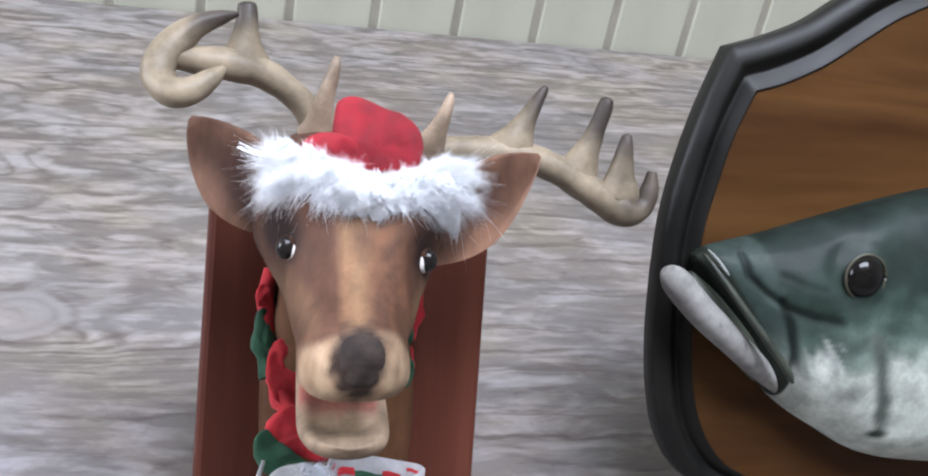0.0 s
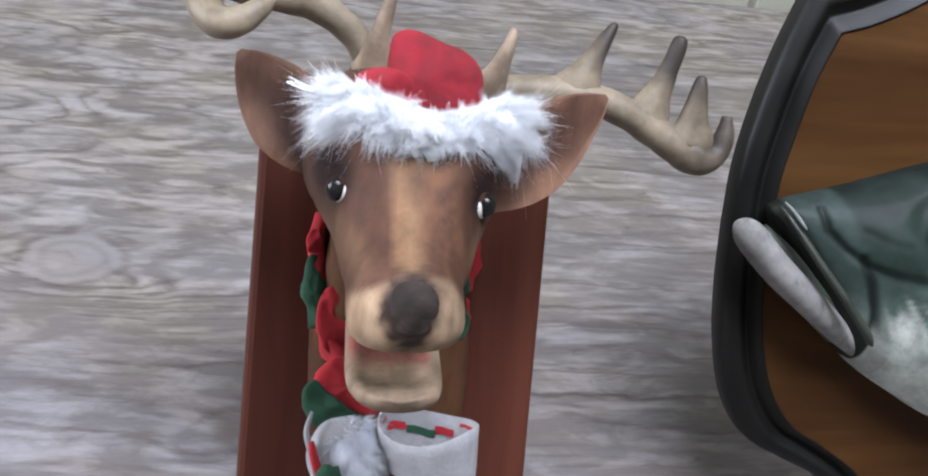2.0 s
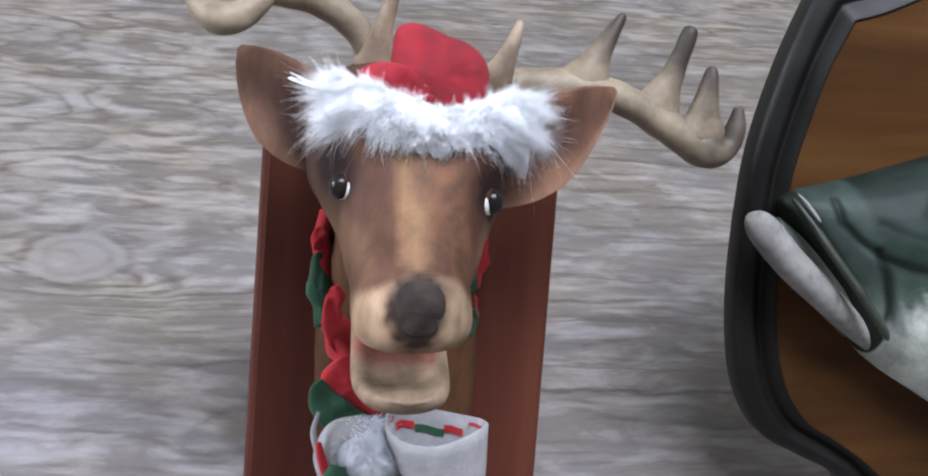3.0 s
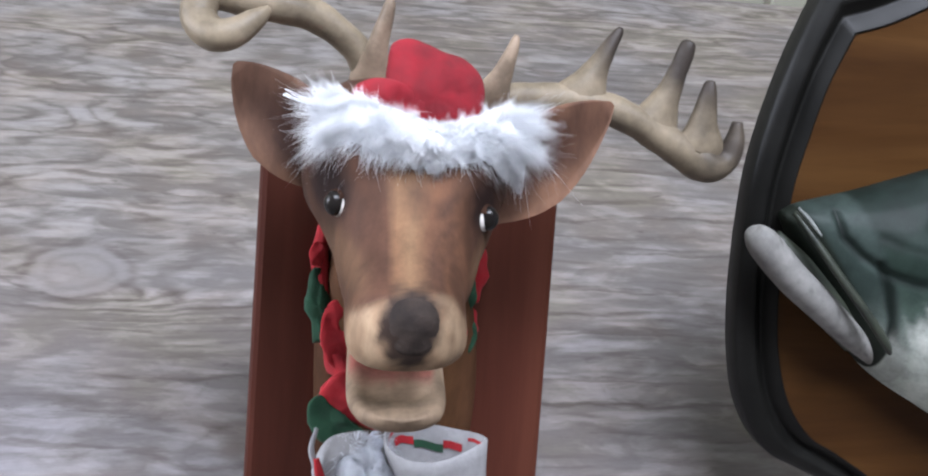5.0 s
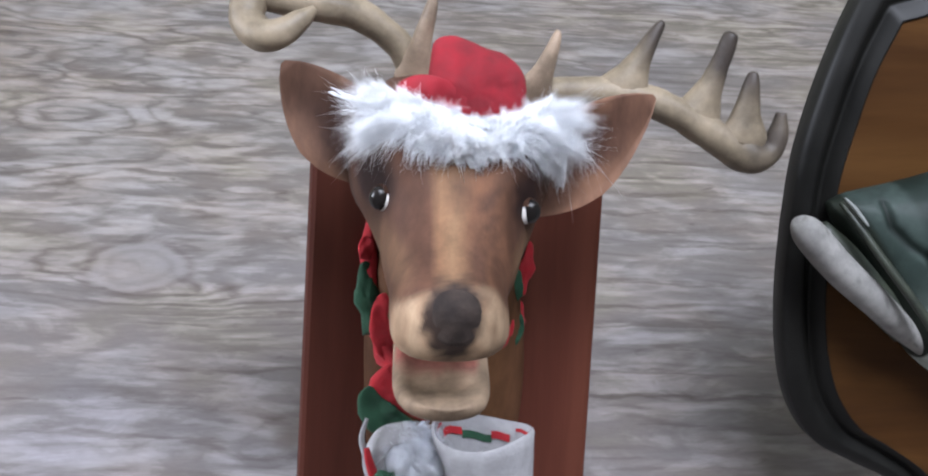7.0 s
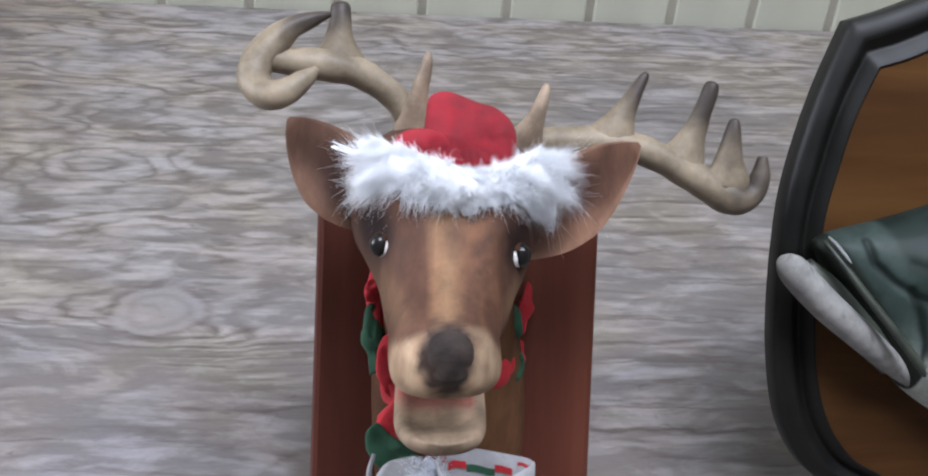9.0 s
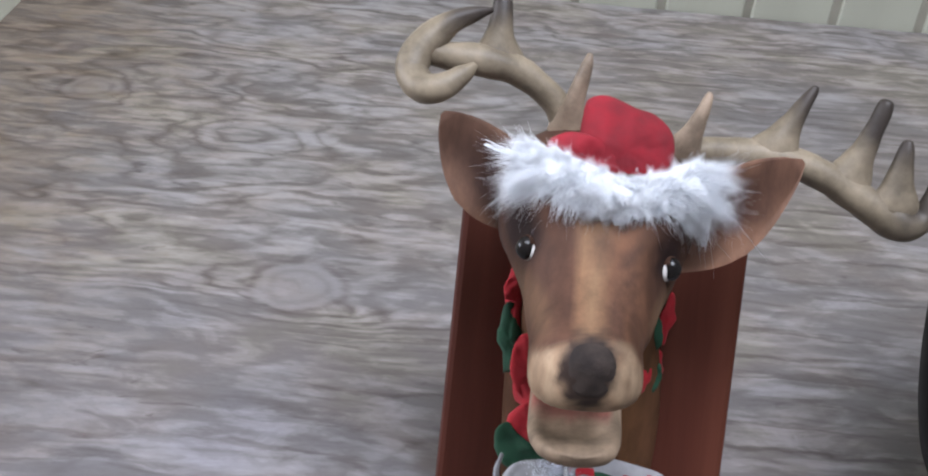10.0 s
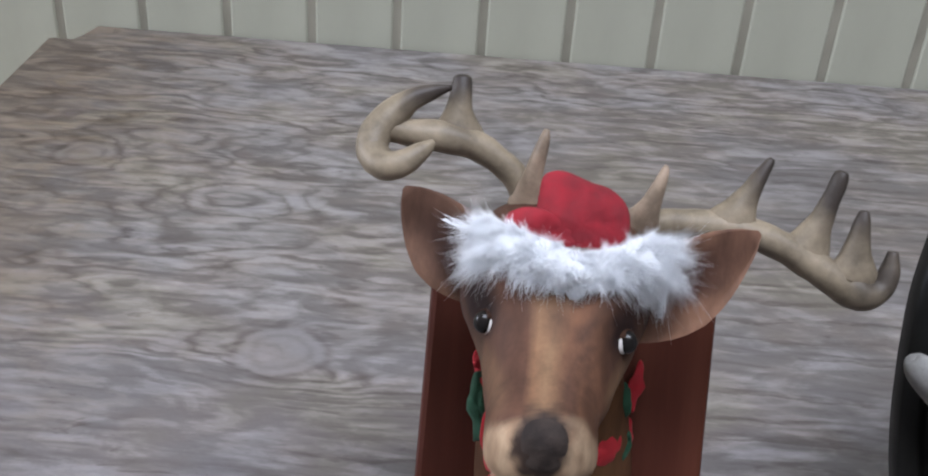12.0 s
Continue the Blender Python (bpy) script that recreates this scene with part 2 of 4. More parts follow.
PLY = plywood()
BOARD = plain("white_painted_board", (0.2967, 0.2952, 0.2344), (0.3569, 0.3551, 0.2829), 0.5, 12, (1, 1, 0.25), 0.08)
GROOVE = plain("groove_paint", (0.235, 0.220, 0.172), (0.300, 0.280, 0.222), 0.8, 30)
RAIL = plain("beige_painted_rail", (0.25, 0.245, 0.20), (0.31, 0.30, 0.25), 0.6, 20)
PLASTER = plain("grey_plaster", (0.20, 0.19, 0.18), (0.27, 0.26, 0.25), 0.8, 15, bump=0.3)
CEILING = plain("ceiling_paint", (0.27, 0.26, 0.25), (0.33, 0.32, 0.31), 0.85, 25, bump=0.2)
FLOOR = plain("tan_carpet", (0.26, 0.21, 0.16), (0.36, 0.30, 0.24), 0.95, 90, bump=0.6, distance=0.004)
LEG = wood("raw_pine", (0.42, 0.30, 0.18), (0.52, 0.38, 0.24), (0.60, 0.46, 0.30), 0.6, 8, (1, 1, 0.12))
MAHOGANY = wood("mahogany_stain", (0.050, 0.0138, 0.0088), (0.070, 0.0202, 0.0126), (0.090, 0.0282, 0.0170), 0.5, 30, (1, 1, 0.08), 0.0)
OAK = wood("orange_oak_panel", (0.0330, 0.0128, 0.0034), (0.0520, 0.0215, 0.0057), (0.0730, 0.0325, 0.0090), 0.5, 24, (0.10, 1, 1), 0.0)
BLACK = plain("black_gloss_moulding", (0.0040, 0.0039, 0.0034), (0.0080, 0.0077, 0.0066), 0.46, 50, bump=0.1)
BLACK.node_tree.nodes["Principled BSDF"].inputs["Specular IOR Level"].default_value = 0.19
HIDE = painted("painted_deer_hide", 0.66, 150, 0.42, 0.3, 0.0007, (1, 1, 0.3))
HIDE.node_tree.nodes["Principled BSDF"].inputs["Specular IOR Level"].default_value = 0.14
ANTLER = painted("antler_resin", 0.5, 110, 0.45, 0.3, 0.0006)
NOSE = plain("dark_nose_rubber", (0.015, 0.010, 0.008), (0.042, 0.030, 0.024), 0.8, 160, bump=0.6, distance=0.0015)
NOSE.node_tree.nodes["Principled BSDF"].inputs["Specular IOR Level"].default_value = 0.25
MOUTH = painted("pink_mouth", 0.5, 120, 0.25)
FELT = plain("red_felt", (0.145, 0.0038, 0.0090), (0.228, 0.0068, 0.0145), 0.9, 160, bump=0.4, sheen=0.0)
RED = plain("red_cloth", (0.270, 0.0054, 0.0105), (0.370, 0.0088, 0.0155), 0.85, 200, bump=0.4, sheen=0.05)
GREEN = plain("green_cloth", (0.0050, 0.0380, 0.0160), (0.0100, 0.0590, 0.0270), 0.85, 200, bump=0.4, sheen=0.05)


def fur():
    """Fine bluish white hairs that let light through."""
    m, nt, bs = material("white_fur")
    v = coords(nt)
    col = ramp(nt, noise_of(nt, v, 220, 3), [(0.3, (0.90, 0.92, 0.95)), (0.7, (0.94, 0.95, 0.965))])
    link(nt, col, bs.inputs["Base Color"])
    bs.inputs["Roughness"].default_value = 0.8
    bs.inputs["Sheen Weight"].default_value = 0.9
    thin = nt.nodes.new("ShaderNodeBsdfTranslucent")
    link(nt, col, thin.inputs["Color"])
    both = nt.nodes.new("ShaderNodeMixShader")
    both.inputs[0].default_value = 0.42
    link(nt, bs.outputs[0], both.inputs[1])
    link(nt, thin.outputs[0], both.inputs[2])
    link(nt, both.outputs[0], nt.nodes["Material Output"].inputs["Surface"])
    return m


FUR = fur()
LINEN = plain("white_cloth", (0.245, 0.240, 0.245), (0.305, 0.300, 0.305), 0.85, 300, bump=0.5)
EYE_WHITE = plain("eye_white", (0.50, 0.47, 0.44), (0.60, 0.57, 0.54), 0.15, 60, bump=0.0, coat=0.6)
LID = plain("dark_lid_paint", (0.024, 0.012, 0.008), (0.042, 0.022, 0.015), 0.85, 200, bump=0.3)
LID.node_tree.nodes["Principled BSDF"].inputs["Specular IOR Level"].default_value = 0.05
PUPIL = plain("black_eye", (0.006, 0.006, 0.006), (0.012, 0.010, 0.009), 0.2, 60, bump=0.0)
PUPIL.node_tree.nodes["Principled BSDF"].inputs["Specular IOR Level"].default_value = 0.22
FISH_EYE = plain("black_fish_eye", (0.004, 0.004, 0.004), (0.008, 0.007, 0.006), 0.16, 60, bump=0.0)
FISH_EYE.node_tree.nodes["Principled BSDF"].inputs["Specular IOR Level"].default_value = 0.2
BRASS = plain("dull_gold_paint", (0.020, 0.020, 0.013), (0.050, 0.045, 0.028), 0.5, 200)
FISH = painted("painted_fish_skin", 0.60, 120, 0.42, 0.35, 0.0006, (1, 1, 1), 0.03)
FISH.node_tree.nodes["Principled BSDF"].inputs["Specular IOR Level"].default_value = 0.14
TUFT = plain("grey_white_plush", (0.80, 0.83, 0.90), (0.92, 0.94, 0.97), 0.9, 60)
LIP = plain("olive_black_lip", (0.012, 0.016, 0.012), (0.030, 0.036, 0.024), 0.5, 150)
FRAME = plain("white_window_paint", (0.74, 0.74, 0.72), (0.8, 0.8, 0.78), 0.45, 20)


def glass():
    m, _, bs = material("window_glass")
    bs.inputs["Transmission Weight"].default_value, bs.inputs["Roughness"].default_value, bs.inputs["IOR"].default_value = 1.0, 0.02, 1.45
    return m


GLASS = glass()


# ---- building helpers ----
def part(name, bm, mat, parent=None, label="", smooth=False):
    """Links a bmesh as one mesh object under a thing or a part."""
    bmesh.ops.recalc_face_normals(bm, faces=bm.faces)
    me = bpy.data.meshes.new(name)
    bm.to_mesh(me)
    bm.free()
    me.materials.append(mat)
    for p in me.polygons:
        p.use_smooth = smooth
    ob = new(name, me)
    ob.parent = parent
    return tagged(ob, label)


def thing(name, m, label, category, group=""):
    ob = new(name)
    ob.empty_display_size = 0.05
    ob.matrix_world = m
    return tagged(ob, label, category, group)


def box(bm, lo, hi, bevel=0.0, segments=1):
    lo, hi = Vector(lo), Vector(hi)
    made = bmesh.ops.create_cube(bm, size=1.0, matrix=Matrix.Translation((lo + hi) / 2) @ Matrix.Diagonal((*(hi - lo), 1)))
    if bevel:
        edges = list({e for v in made["verts"] for e in v.link_edges})
        bmesh.ops.bevel(bm, geom=edges, offset=bevel, segments=segments, affect="EDGES", profile=0.5)
    return bm


def slab(name, lo, hi, mat, parent=None, bevel=0.0, label="", segments=1):
    return part(name, box(bmesh.new(), lo, hi, bevel, segments), mat, parent, label)


def loft(bm, rings, closed=True, cap=True):
    """Joins rings of equal length into a skin."""
    rows = [[bm.verts.new(p) for p in ring] for ring in rings]
    n = len(rows[0])
    for a, b in zip(rows, rows[1:]):
        for i in range(n if closed else n - 1):
            bm.faces.new((a[i], a[(i + 1) % n], b[(i + 1) % n], b[i]))
    if cap:
        for row, ring in ((rows[0], rings[0]), (rows[-1], rings[-1])):
            mid = bm.verts.new(sum((Vector(p) for p in ring), Vector()) / n)
            for i in range(n):
                bm.faces.new((row[i], row[(i + 1) % n], mid))
    return bm


def spline(points, steps):
    """A smooth row through the given rows of numbers."""
    p = [np.array(q, float) for q in points]
    p = [2 * p[0] - p[1], *p, 2 * p[-1] - p[-2]]
    out = []
    for i in range(1, len(p) - 2):
        for k in range(steps):
            t = k / steps
            out.append(0.5 * (2 * p[i] + (p[i + 1] - p[i - 1]) * t + (2 * p[i - 1] - 5 * p[i] + 4 * p[i + 1] - p[i + 2]) * t**2 + (3 * p[i] - p[i - 1] - 3 * p[i + 1] + p[i + 2]) * t**3))
    return [[float(v) for v in row] for row in out + [p[-2]]]


CARRY = [0.0]


def mm(x, off, up):
    """Millimetres on a plaque: across, out of it, up along it. CARRY brings the deer's head forward of its plaque and tips it a little."""
    if CARRY[0]:
        x += 0.026 * max(off - 25, 0.0)
    x -= CARRY[0] * 0.15 * (up - 70)
    x, off, up = x + CARRY[0] * (-67 - x), off + CARRY[0] * (404 - off), up + CARRY[0] * (180 - up)
    return Vector((x, -off, up)) / 1000


def tube(bm, points, steps=6, sides=12, flat=1.0, wobble=0.0):
    """A tapered limb through rows of x, off, up, radius."""
    rows = spline(points, steps)
    centres = [mm(*r[:3]) for r in rows]
    rings, side = [], None
    for i, (c, r) in enumerate(zip(centres, rows)):
        ahead = (centres[min(i + 1, len(rows) - 1)] - centres[max(i - 1, 0)]).normalized()
        side = (side - side.dot(ahead) * ahead).normalized() if side else ahead.orthogonal().normalized()
        other = ahead.cross(side)
        rad = max(r[3], 0.15) / 1000
        ring = []
        for k in range(sides):
            a = 2 * math.pi * k / sides
            q = rad * (1 + wobble * noise.noise(c * 150 + Vector((math.cos(a), math.sin(a), 0))))
            ring.append(c + q * (math.cos(a) * side + flat * math.sin(a) * other))
        rings.append(ring)
    return loft(bm, rings)


def pillow(bm, outline, off, thick, lean=0.0, rings=5, crease=0.0):
    """A soft cushion over an outline of x, up; both its sides bulge by thick."""
    pts = [Vector((x, u)) for x, u in outline]
    mid = sum(pts, Vector((0, 0))) / len(pts)
    mean = sum((p - mid).length for p in pts) / len(pts)
    rows = []
    for k in range(-rings, rings + 1):
        a = math.pi / 2 * k / (rings + 0.35)
        s, d = math.cos(a) ** 0.8, math.sin(a) * thick
        row = []
        for p in pts:
            way = p - mid
            q = mid + way.normalized() * s * (mean + (way.length - mean) * s ** 3)
            wave = crease * (noise.noise(Vector((q.x * 0.12, q.y * 0.12, off))) + 0.5 * noise.noise(Vector((q.x * 0.34, q.y * 0.34, off))))
            row.append(mm(q.x, off + d + lean * (q.y - mid.y) + wave, q.y))
        rows.append(row)
    return loft(bm, rows)


def ball(bm, c, r, stretch=(1, 1, 1), seg=20):
    bmesh.ops.create_uvsphere(bm, u_segments=seg, v_segments=seg // 2 + 2, radius=1.0, matrix=Matrix.Translation(c) @ Matrix.Diagonal((r * stretch[0], r * stretch[1], r * stretch[2], 1)))
    return bm


def tint(ob, fn):
    """Paints the mesh by a function of the place in millimetres (across, out, up)."""
    at = ob.data.color_attributes.new("tint", "FLOAT_COLOR", "POINT")
    for v, d in zip(ob.data.vertices, at.data):
        x, off, up = ((q - CARRY[0] * c) / (1 - CARRY[0]) for q, c in zip((v.co.x * 1000, -v.co.y * 1000, v.co.z * 1000), (-67, 404, 180)))
        turned = 0.026 * max(off - 25, 0.0) if CARRY[0] else 0.0
        d.color = (*fn(x + CARRY[0] * 0.15 * (up - 70) - turned, off, up), 1)
    return ob


def blend(a, b, t):
    t = min(max(t, 0.0), 1.0)
    t = t * t * (3 - 2 * t)
    return tuple(p + (q - p) * t for p, q in zip(a, b))


def toned(a, b, t):
    """Like blend, by ratios, so that dark and pale meet evenly."""
    t = min(max(t, 0.0), 1.0)
    return tuple(p ** (1 - t) * q ** t for p, q in zip(a, b))


def swell(x, c, r):
    return math.exp(-sum((p - q) ** 2 for p, q in zip(x, c)) / (r * r))


# ---- the room ----
TOP, WALL_Y, PITCH, FIRST = 0.75, 0.4111, 0.0683, -0.2140
LEFT, RIGHT, FRONT, HIGH, RAIL_Z = -2.45, 2.2, -2.6, 2.4, 0.598

tagged(slab("floor", (LEFT - 0.1, FRONT - 0.1, -0.1), (RIGHT + 0.1, WALL_Y + 0.1, 0), FLOOR), "worn tan carpet floor of the room", "floor", kind="structure")
# extent of the made-up skylight, placed to suit the overhead lamp
SKY_X, SKY_Y = (-0.24, 0.90), (-0.93, -0.19)


def ceiling_with_opening():
    bm = bmesh.new()
    (a, b), (c, d) = SKY_X, SKY_Y
    for x0, x1, y0, y1 in ((LEFT - 0.1, a, FRONT - 0.1, WALL_Y + 0.1), (b, RIGHT + 0.1, FRONT - 0.1, WALL_Y + 0.1), (a, b, FRONT - 0.1, c), (a, b, d, WALL_Y + 0.1)):
        box(bm, (x0, y0, HIGH), (x1, y1, HIGH + 0.1))
    tagged(part("ceiling", bm, CEILING), "plain grey painted ceiling with an opening for the added skylight", "ceiling", kind="structure")


ceiling_with_opening()
wall_back = tagged(slab("wall_back", (LEFT, WALL_Y + 0.0024, 0), (RIGHT, WALL_Y + 0.1, HIGH), GROOVE), "off-white wall of upright grooved boards behind the table", "wall", kind="structure")


def skylight():
    w = tagged(new("window_1"), "added, unseen white framed skylight with a clear pane", "window", kind="structure")
    (a, b), (c, d) = SKY_X, SKY_Y
    for x0, x1, y0, y1 in ((a, b, c, c + 0.04), (a, b, d - 0.04, d), (a, a + 0.04, c + 0.0405, d - 0.0405), (b - 0.04, b, c + 0.0405, d - 0.0405)):
        slab("window_frame", (x0, y0, HIGH + 0.05), (x1, y1, HIGH + 0.1), FRAME, w, 0.004)
    pane = slab("pane", (a + 0.0405, c + 0.0405, HIGH + 0.07), (b - 0.0405, d - 0.0405, HIGH + 0.076), GLASS, w)
    pane.visible_shadow = False


skylight()


def wall_left():
    """The side wall, with one window through it, out of view and added for side light."""
    bm = bmesh.new()
    c, d, sill, top = -0.82, 0.38, 1.0, 2.2
    for a, b, z0, z1 in ((FRONT, c, 0, HIGH), (d, WALL_Y + 0.1, 0, HIGH), (c, d, 0, sill), (c, d, top, HIGH)):
        box(bm, (LEFT - 0.1, a, z0), (LEFT, b, z1))
    tagged(part("wall_left", bm, PLASTER), "plain plaster side wall with an opening for the added window", "wall", kind="structure")
    w = tagged(new("window_2"), "added, unseen white painted window with clear panes", "window", kind="structure")
    mid = (c + d) / 2
    x0, x1 = LEFT - 0.09, LEFT - 0.04
    for a, b, z0, z1 in ((c, c + 0.05, sill + 0.05, top - 0.05), (d - 0.05, d, sill + 0.05, top - 0.05), (c, d, top - 0.05, top), (mid - 0.02, mid + 0.02, sill + 0.05, top - 0.05)):
        slab("window_frame", (x0, a, z0), (x1, b, z1), FRAME, w, 0.004)
    slab("window_sill", (LEFT - 0.098, c, sill + 0.001), (LEFT + 0.03, d, sill + 0.05), FRAME, w, 0.006)
    for a, b in ((c + 0.05, mid - 0.02), (mid + 0.02, d - 0.05)):
        pane = slab("pane", (LEFT - 0.068, a, sill + 0.05), (LEFT - 0.063, b, top - 0.05), GLASS, w)
        pane.visible_shadow = False


wall_left()
tagged(slab("wall_right", (RIGHT, FRONT, 0), (RIGHT + 0.1, WALL_Y + 0.1, HIGH), PLASTER), "plain plaster side wall", "wall", kind="structure")
tagged(slab("wall_front", (LEFT - 0.1, FRONT - 0.1, 0), (RIGHT + 0.1, FRONT, HIGH), PLASTER), "plain plaster wall facing the table", "wall", kind="structure")
tagged(slab("trim", (LEFT, WALL_Y - 0.004, RAIL_Z - 0.14), (RIGHT, WALL_Y + 0.0024, RAIL_Z), RAIL, bevel=0.002), "beige painted rail board along the wall", "trim", kind="structure")
tagged(slab("baseboard", (LEFT, WALL_Y - 0.002, 0.0), (RIGHT, WALL_Y + 0.0024, RAIL_Z - 0.142), RAIL), "beige lower wall panel", "wall", kind="structure")


# ---- the plywood table ----
def plywood_table():
    t = thing("plywood_table", pose(0, 0, 0), "weathered grey plywood table top on raw pine legs against the wall", "table")
    x0, x1, y0, y1 = -0.2793, 0.94, -0.40, WALL_Y - 0.0015
    bm = bmesh.new()
    n = 260
    # the far edge is a little ragged, its left corner chipped off
    def ring(z, inset):
        pts = [(x0 + inset, y0 + inset), (x1 - inset, y0 + inset)]
        for k in range(n + 1):
            x = x1 - inset + (x0 - x1 + 2 * inset) * k / n
            chip = min(max((-0.2515 - x) / 0.005, 0.0), 1.0)
            pts.append((x, y1 - inset - 0.002 * abs(noise.noise(Vector((x * 40, 0, 0)))) - 0.030 * chip - 0.004 * chip * abs(noise.noise(Vector((x * 200, 3, 0))))))
        return [Vector((x, y, z)) for x, y in pts]
    rows = [ring(-0.018, 0.0015), ring(-0.0165, 0), ring(-0.0012, 0), ring(0.0, 0.0012)]
    verts = [[bm.verts.new(p) for p in r] for r in rows]
    for a, b in zip(verts, verts[1:]):
        for i in range(len(a)):
            bm.faces.new((a[i], a[(i + 1) % len(a)], b[(i + 1) % len(a)], b[i]))
    bm.faces.new(verts[0])
    bm.faces.new(verts[-1])
    top = part("tabletop", bm, PLY, t, "weathered grey plywood sheet with knots")
    top.location.z = TOP
    for x in (x0 + 0.05, x1 - 0.11):
        for y in (y0 + 0.05, y1 - 0.11):
            slab("leg", (x, y, 0.0), (x + 0.06, y + 0.06, TOP - 0.0185), LEG, t, 0.003)
    for y in (y0 + 0.05, y1 - 0.07):
        slab("apron", (x0 + 0.1105, y, TOP - 0.10), (x1 - 0.1105, y + 0.02, TOP - 0.0185), LEG, t, 0.002)


plywood_table()


def prop(owner, half, height, reach):
    """The fold-out stand behind a plaque, down to the table."""
    bm = bmesh.new()
    foot = reach * math.tan(radians(RECLINE))
    for x in (-half, half):
        tube(bm, [(x, -1, height, 2.2), (x, -reach / 2, (height + foot) / 2, 2.2), (x, -reach, foot + 2.0, 2.2)], 3, 8)
    tube(bm, [(-half, -reach * 0.6, height * 0.4 + foot * 0.6, 1.8), (half, -reach * 0.6, height * 0.4 + foot * 0.6, 1.8)], 3, 8)
    part("easel_prop", bm, BLACK, owner, "black folding stand", True)


# ---- the reindeer trophy ----
RECLINE = 23.07
deer = thing("reindeer_trophy", pose(0.1083, -0.1236, TOP + 0.001, -RECLINE, 0, 0.4),
             "toy reindeer head in a red fur-trimmed hat on a brown plaque", "trophy")

def deer_plaque():
    bm = bmesh.new()
    rings = []
    for off, inset in ((0, 0.6), (0.8, 0), (9.5, 0), (11.5, 0.8), (12.3, 2.4)):
        w0, w1, h = 54.8 - inset, 52.6 - inset, 134 - inset
        ring = []
        for x, u in ((-w0, inset), (w0 - 2.6, inset), (w1 - 1.8, h), (-w1, h)):
            sx, su = (1 if x > 0 else -1), (-1 if u < 60 else 1)
            for k in range(5):
                a = math.pi / 2 * k / 4
                c, s = (math.cos(a), math.sin(a)) if sx * su > 0 else (math.sin(a), math.cos(a))
                r = 5.0
                ring.append(mm(x - sx * r + sx * r * c, off, u - su * r + su * r * s))
        rings.append(ring)
    part("plaque", loft(bm, rings), MAHOGANY, deer, "flat red-brown stained plaque")
    prop(deer, 16, 88, 60)


deer_plaque()
BROWN, DARK, TAN, CREAM, UMBER = (0.136, 0.063, 0.034), (0.070, 0.034, 0.022), (0.228, 0.134, 0.072), (0.355, 0.248, 0.158), (0.026, 0.014, 0.012)
EYES = ((-31.4, 62.0, 120.0), (9.6, 66.0, 117.8))


def head_rings():
    rows = spline([(-5, 0, 108, 22, 30), (-6, 14, 120, 29, 31), (-7, 30, 128, 32, 29), (-8, 44, 124, 31.5, 26), (-9, 56, 114, 26, 22), (-11, 68, 104.5, 19.6, 18.5),
                   (-13, 79, 98.5, 15.8, 15.0), (-14, 88, 94, 15.9, 13.2), (-14.2, 95, 91.5, 15.0, 11.8), (-14.3, 100, 90.5, 11.4, 8.8), (-14.3, 102.5, 90, 5, 4)], 4)
    rings, n = [], 40
    for i, r in enumerate(rows):
        q, p = rows[min(i + 1, len(rows) - 1)], rows[max(i - 1, 0)]
        ahead = Vector((q[0] - p[0], q[1] - p[1], q[2] - p[2])).normalized()
        right = (Vector((1, 0, 0)) - ahead.x * ahead).normalized()
        up = right.cross(ahead)
        if up.z < 0:
            up = -up
        ring = []
        for k in range(n):
            a = 2 * math.pi * k / n
            c, s = math.cos(a), math.sin(a)
            c, s = math.copysign(abs(c) ** 0.78, c), math.copysign(abs(s) ** 0.84, s)
            ring.append(Vector(r[:3]) + r[3] * c * right + r[4] * s * up)
        rings.append(ring)
    return rings


def shape_head(p):
    """Sockets, brows, cheeks and nostrils pressed into the head."""
    x = tuple(p)
    out = Vector((0, 0, 0))
    for sx, e in ((-1, EYES[0]), (1, EYES[1])):
        out += Vector((0, -4.0, 0)) * swell(x, e, 8)
        out += Vector((sx * 1.5, 3.5, 2.5)) * swell(x, (e[0] + sx * -2, e[1] + 2, e[2] + 12), 9)
        out += Vector((sx * 2.0, 1.5, 0)) * swell(x, (e[0] - sx * 4, e[1] + 10, e[2] - 20), 12)
    mid = -9 - 0.07 * (p[1] - 44)
    for sx in (-1, 1):
        out += Vector((sx * 2.2, 1.5, -0.5)) * swell(x, (mid + sx * 12, 90, 84), 9)
    return p + out


